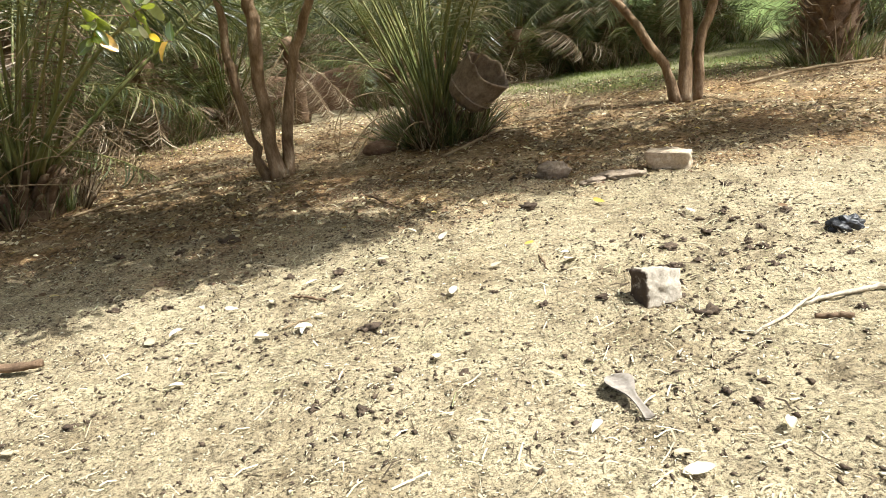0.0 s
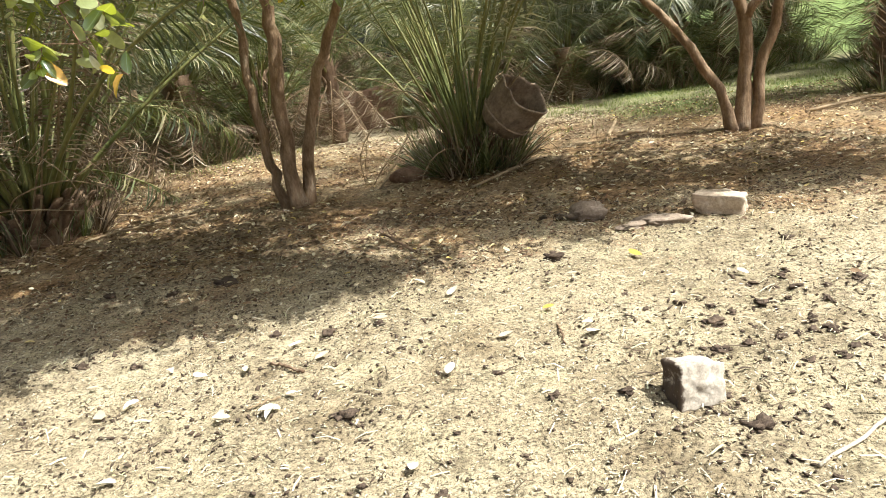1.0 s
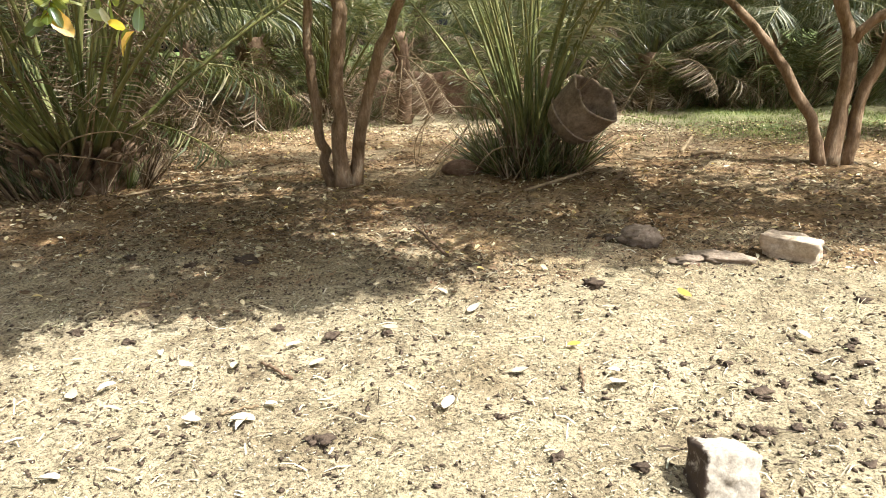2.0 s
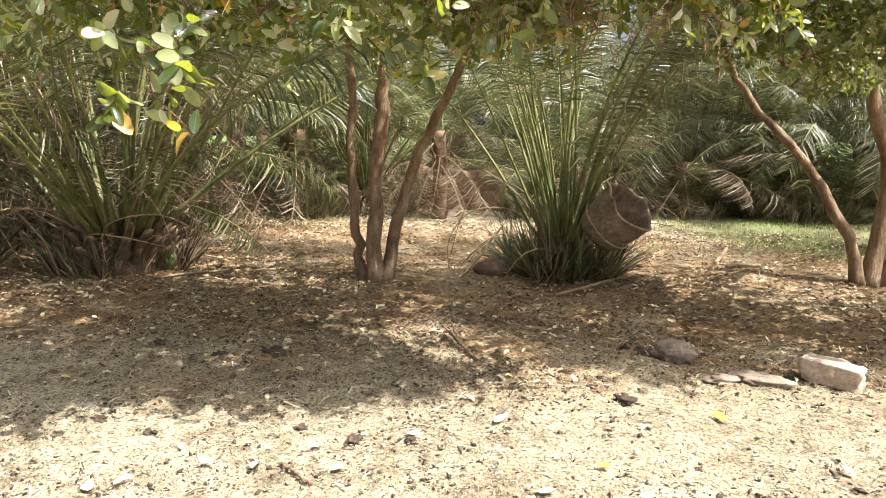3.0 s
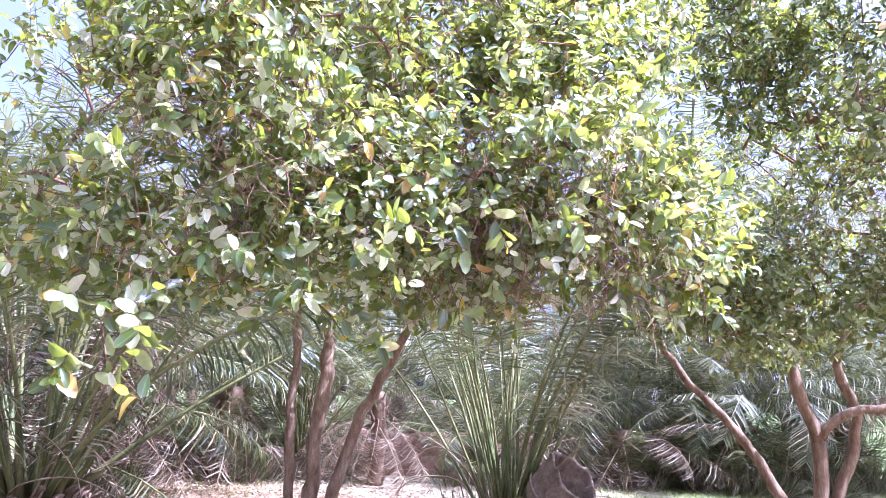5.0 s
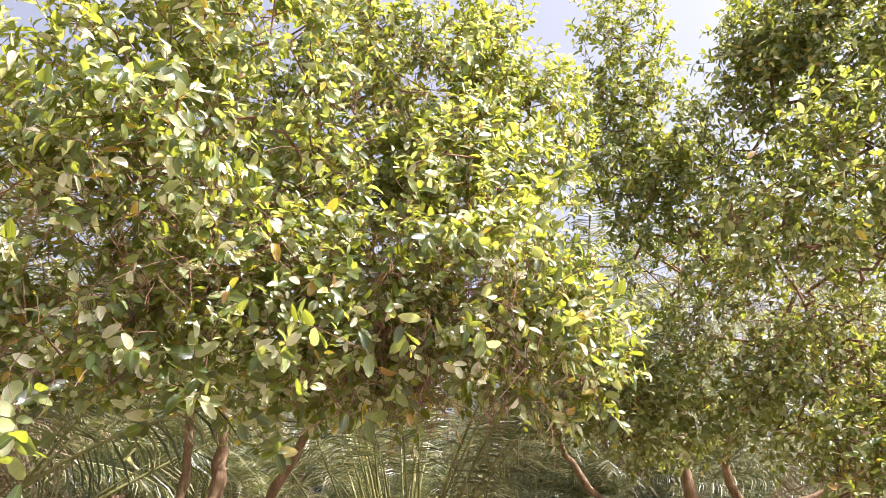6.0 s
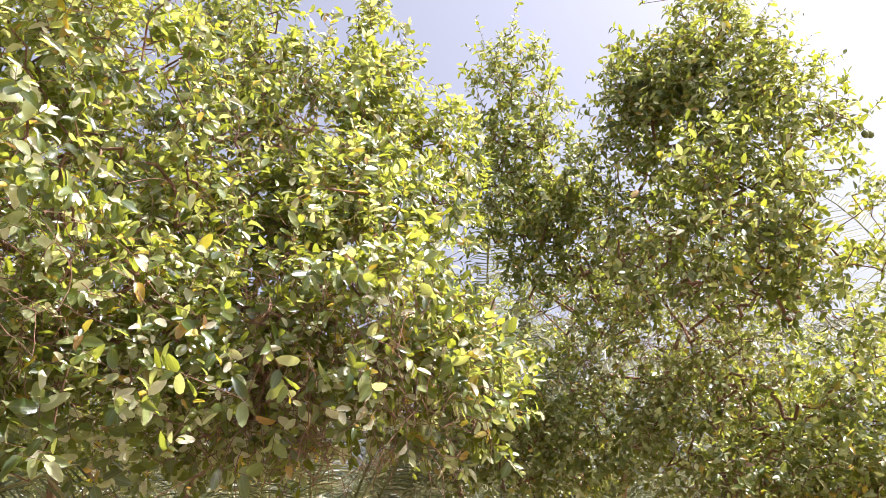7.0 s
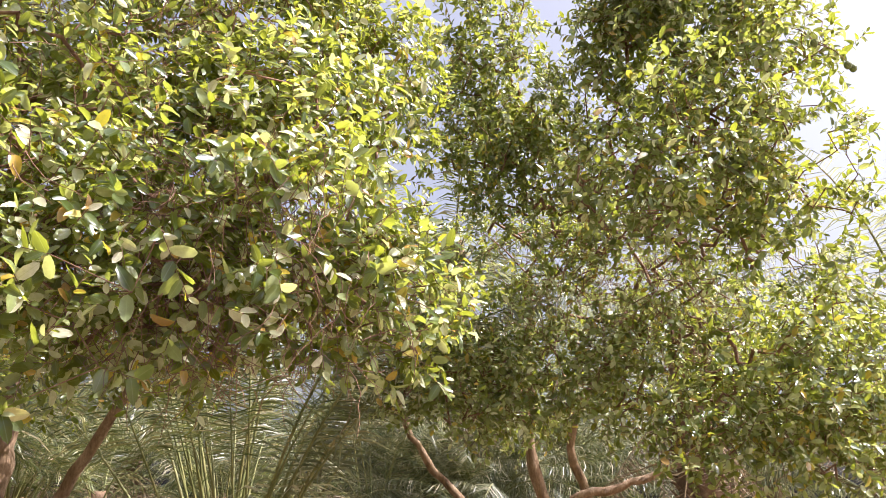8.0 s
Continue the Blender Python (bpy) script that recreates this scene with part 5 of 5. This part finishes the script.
def crumbs(name, n, area, size, mat, label, seed):
    """Loose crumbs of soil: small uneven eight-sided bits."""
    r = np.random.default_rng(seed)
    x, y = r.uniform(area[0], area[1], n), r.uniform(area[2], area[3], n)
    keep = vnoise(x, y, 0.35, seed + 5) + 0.5 * vnoise(x, y, 0.9, seed + 6) > r.uniform(-0.7, 0.9, n)
    x, y = x[keep], y[keep]
    n = len(x)
    s = size * r.uniform(0.3, 1.0, n) ** 2
    t = np.array([(1, 0, 0), (0, 1, 0), (-1, 0, 0), (0, -1, 0), (0, 0, 0.8), (0, 0, -0.5)], float)
    v = t[None] * s[:, None, None] * r.uniform(0.35, 1.25, (n, 6, 1)) + r.normal(0, 0.2, (n, 6, 3)) * s[:, None, None]
    v *= np.stack([r.uniform(0.7, 1.5, n), r.uniform(0.45, 1.0, n), r.uniform(0.3, 0.9, n)], -1)[:, None]
    a, b = r.uniform(0, 2 * math.pi, n), r.normal(0, 0.35, n)
    vx, vy, vz = v[..., 0], v[..., 1], v[..., 2]
    vx, vz = vx * np.cos(b)[:, None] - vz * np.sin(b)[:, None], vx * np.sin(b)[:, None] + vz * np.cos(b)[:, None]
    v = np.stack([vx * np.cos(a)[:, None] - vy * np.sin(a)[:, None], vx * np.sin(a)[:, None] + vy * np.cos(a)[:, None], vz], -1)
    v += np.stack([x, y, ground_z(x, y) + s * 0.3], -1)[:, None]
    f = np.array([(0, 1, 4), (1, 2, 4), (2, 3, 4), (3, 0, 4), (1, 0, 5), (2, 1, 5), (3, 2, 5), (0, 3, 5)])
    f = (f[None] + (np.arange(n) * 6)[:, None, None]).reshape(-1, 3)
    return tagged(new(name, build_mesh(name, v.reshape(-1, 3), [f], mat, False)), label, "soil crumbs", kind="stuff")


# part of the dark crumbs paint the shade in small soil hollows
crumbs("dark_crumbs", 32000, (-3.6, 3.4, 1.3, 6.5), 0.017, M_CLOD, "dark dung and soil crumbs, also standing in for shaded hollows in the ground", 90)
crumbs("pale_crumbs", 32000, (-3.6, 3.4, 1.3, 6.5), 0.0115, M_PALESOIL, "pale dry soil crumbs scattered on the ground", 91)

# ---- single fallen leaves ----
PALE = [(-1.93, 3.53), (-1.59, 3.31), (-1.69, 3.23), (-1.09, 3.15), (-0.88, 3.15), (-0.83, 3.28), (-0.83, 3.68), (-1.16, 3.58), (-1.38, 3.55), (-1.01, 3.83), (-1.6, 3.68), (0.03, 3.77), (-0.19, 3.44), (0.39, 3.86), (0.42, 3.77),
        (-0.48, 5.37), (-0.53, 4.61), (-0.3, 4.39), (1.21, 4.4), (-1.35, 2.74), (-0.23, 2.76), (-1.83, 2.34), (-0.89, 3.17), (-1.1, 3.16), (-0.64, 4.09), (0.33, 2.14), (0.55, 1.94), (0.57, 1.87), (0.89, 2.06)]
CURLED = [leaf_template(0.24, 0.08, -0.1), leaf_template(0.22, 0.12, 0.12, 0.1), leaf_template(0.27, 0.05, -0.16, -0.12)]
CURL_MESH = {}
for mname, mat in (("pale", M_PALELEAF), ("yellow", M_YELLOWLEAF)):
    CURL_MESH[mname] = [build_mesh("fallen_leaf", tv - (0.5, 0, 0), [tt, tq], mat, True, tuv) for tv, tuv, tt, tq in CURLED]
for k, (x, y) in enumerate(PALE + [(0.72, 4.8), (0.22, 4.05)]):
    yellow = k >= len(PALE)
    ob = new("fallen_leaf", CURL_MESH["yellow" if yellow else "pale"][k % 3])
    ob.matrix_basis = pose(x, y, float(ground_z(x, y)) + 0.022, rng.uniform(-10, 10), rng.uniform(-10, 10), k * 67) @ Matrix.Scale(0.065 + 0.035 * ((k * 7) % 5) / 5, 4)
    tagged(ob, "curled yellow guava leaf on soil" if yellow else "bleached curled dry leaf lying on soil", "leaf", "fallen leaves")

# ---- sticks and dry stalks ----


def stick(pts, r0, r1, mat, label, seed, name="stick", lift=0.0):
    r = np.random.default_rng(seed)
    p = spline(np.array([(x, y, float(ground_z(x, y)) + r0 * 0.8 + 0.004 + z) for x, y, z in pts]), 14)
    p[1:-1] += r.normal(0, 0.003, (12, 3))
    v, q, c = tube(p - p[0], np.linspace(r0, r1, 14), 7, 0.14, seed)
    ob = new(name, build_mesh(name, v, [q, c], mat))
    ob.location = p[0]
    return tagged(ob, label, "stick", "sticks")


stick([(1.0, 2.7, 0), (1.2, 2.86, 0.01), (1.37, 3.01, 0.02)], 0.007, 0.006, M_PALESTICK, "pale dry stick lying on soil", 1)
stick([(1.27, 2.93, 0), (1.45, 2.96, 0.01), (1.75, 3.0, 0.0)], 0.008, 0.013, M_PALESTICK, "thick pale dry palm stalk on soil", 2)
stick([(1.27, 2.81, 0), (1.33, 2.78, 0), (1.39, 2.75, 0)], 0.01, 0.012, M_BOOT, "short dark stick on soil", 3)
stick([(-1.07, 3.64, 0), (-0.97, 3.57, 0.005), (-0.86, 3.5, 0)], 0.006, 0.009, M_BOOT, "thin dark twig on soil", 4)
stick([(-1.04, 5.83, 0.04), (-0.86, 5.55, 0.03), (-0.67, 5.29, 0)], 0.008, 0.012, M_BOOT, "thin dark forked twig on soil", 5)
stick([(-0.98, 5.72, 0.12), (-0.92, 5.68, 0.05), (-0.86, 5.55, 0.02)], 0.004, 0.007, M_BOOT, "thin dark twig on soil", 6)
stick([(-0.5, 7.4, 0), (-0.3, 7.75, 0.01), (-0.05, 8.1, 0.03)], 0.014, 0.02, M_DRYSTALK, "dry palm stalk lying before the palm clump", 7)
stick([(0.95, 9.55, 0), (1.03, 9.9, 0.04), (1.11, 10.3, 0.08)], 0.025, 0.02, M_DRYSTALK, "pale dry palm stalk on soil", 8)
stick([(1.05, 9.35, 0), (1.2, 9.42, 0.01), (1.4, 9.5, 0)], 0.02, 0.025, M_DRYSTALK, "pale dry palm stalk on soil", 9)
stick([(-4.3, 6.75, 0), (-4.05, 7.1, 0.01), (-3.4, 7.5, 0)], 0.014, 0.01, M_DRYSTALK, "dry stalk lying beside the palm clump", 10)
stick([(-1.5, 7.85, 0), (-1.4, 8.05, 0.15), (-1.22, 8.4, 0.45)], 0.012, 0.01, M_DRYSTALK, "dry palm stalk leaning into the clump", 11)
stick([(-2.6, 3.1, 0.02), (-2.35, 3.1, 0.02), (-2.17, 3.1, 0.015)], 0.022, 0.02, M_BOOT, "short thick weathered piece of palm stalk", 12)
stick([(-1.0, 3.2, 0), (-0.95, 3.24, 0.01), (-0.88, 3.27, 0)], 0.005, 0.005, M_DRYSTALK, "pale thin twig on soil", 13)
stick([(0.29, 3.69, 0), (0.28, 3.77, 0.01), (0.26, 3.87, 0)], 0.004, 0.006, M_BOOT, "thin dark twig on soil", 14)
stick([(3.2, 9.6, 0), (4.0, 9.9, 0.02), (5.0, 10.0, 0.03)], 0.018, 0.02, M_DRYSTALK, "long dry palm stalk before the old palm", 15)
stick([(5.2, 10.2, 0), (5.28, 10.3, 0.12), (5.45, 10.45, 0.3)], 0.02, 0.018, M_DRYSTALK, "pale stalk leaning on the old palm", 16)


def dry_sheath():
    """A dry palm sheath shaped like a scoop: a cupped blade running into a narrow stem."""
    n, w = 12, [0.012, 0.035, 0.046, 0.048, 0.042, 0.03, 0.018, 0.013, 0.012, 0.012, 0.014, 0.017]
    v = []
    for side in (0, 1):
        for k in range(n):
            for j in range(5):
                a = (j / 4 - 0.5) * 2
                v.append((0.3 * k / (n - 1), a * w[k], 0.3 * w[k] * a * a - 0.006 * side + 0.02 * math.sin(k / 4)))
    f = []
    for side in (0, 1):
        o = side * n * 5
        for k in range(n - 1):
            for j in range(4):
                q = (o + k * 5 + j, o + k * 5 + j + 1, o + k * 5 + 6 + j, o + k * 5 + 5 + j)
                f.append(q if side else q[::-1])
    for k in range(n - 1):
        for j in (0, 4):
            f.append((k * 5 + j, k * 5 + 5 + j, n * 5 + k * 5 + 5 + j, n * 5 + k * 5 + j))
    for k in (0, n - 1):
        for j in range(4):
            f.append((k * 5 + j, k * 5 + j + 1, n * 5 + k * 5 + j + 1, n * 5 + k * 5 + j))
    ob = new("dry_sheath", build_mesh("dry_sheath", v, [np.array(f)], M_SHEATH))
    ob.matrix_basis = pose(0.42, 2.44, float(ground_z(0.42, 2.44)) + 0.025, 4, 2, -75)
    return tagged(ob, "pale dry scoop-shaped palm sheath lying on soil", "palm sheath")


dry_sheath()


def plastic_bag():
    b = bmesh.new()
    bmesh.ops.create_icosphere(b, subdivisions=4, radius=1.0)
    for v in b.verts:
        k = 1 + 0.35 * noise.noise(v.co * 2.0) + 0.18 * abs(noise.noise(v.co * 5.0)) - 0.12 * abs(noise.noise(v.co * 9.0))
        v.co = Vector((v.co.x * k * 0.085, v.co.y * k * 0.06, max(v.co.z * k, -0.6) * 0.05))
    me = bpy.data.meshes.new("plastic_bag")
    b.to_mesh(me)
    b.free()
    me.materials.append(M_PLASTIC)
    ob = new("plastic_bag", me)
    ob.matrix_basis = pose(1.82, 3.77, float(ground_z(1.82, 3.77)) + 0.03, 0, 0, -10)
    return tagged(ob, "crumpled black plastic bag on soil", "bag")


plastic_bag()
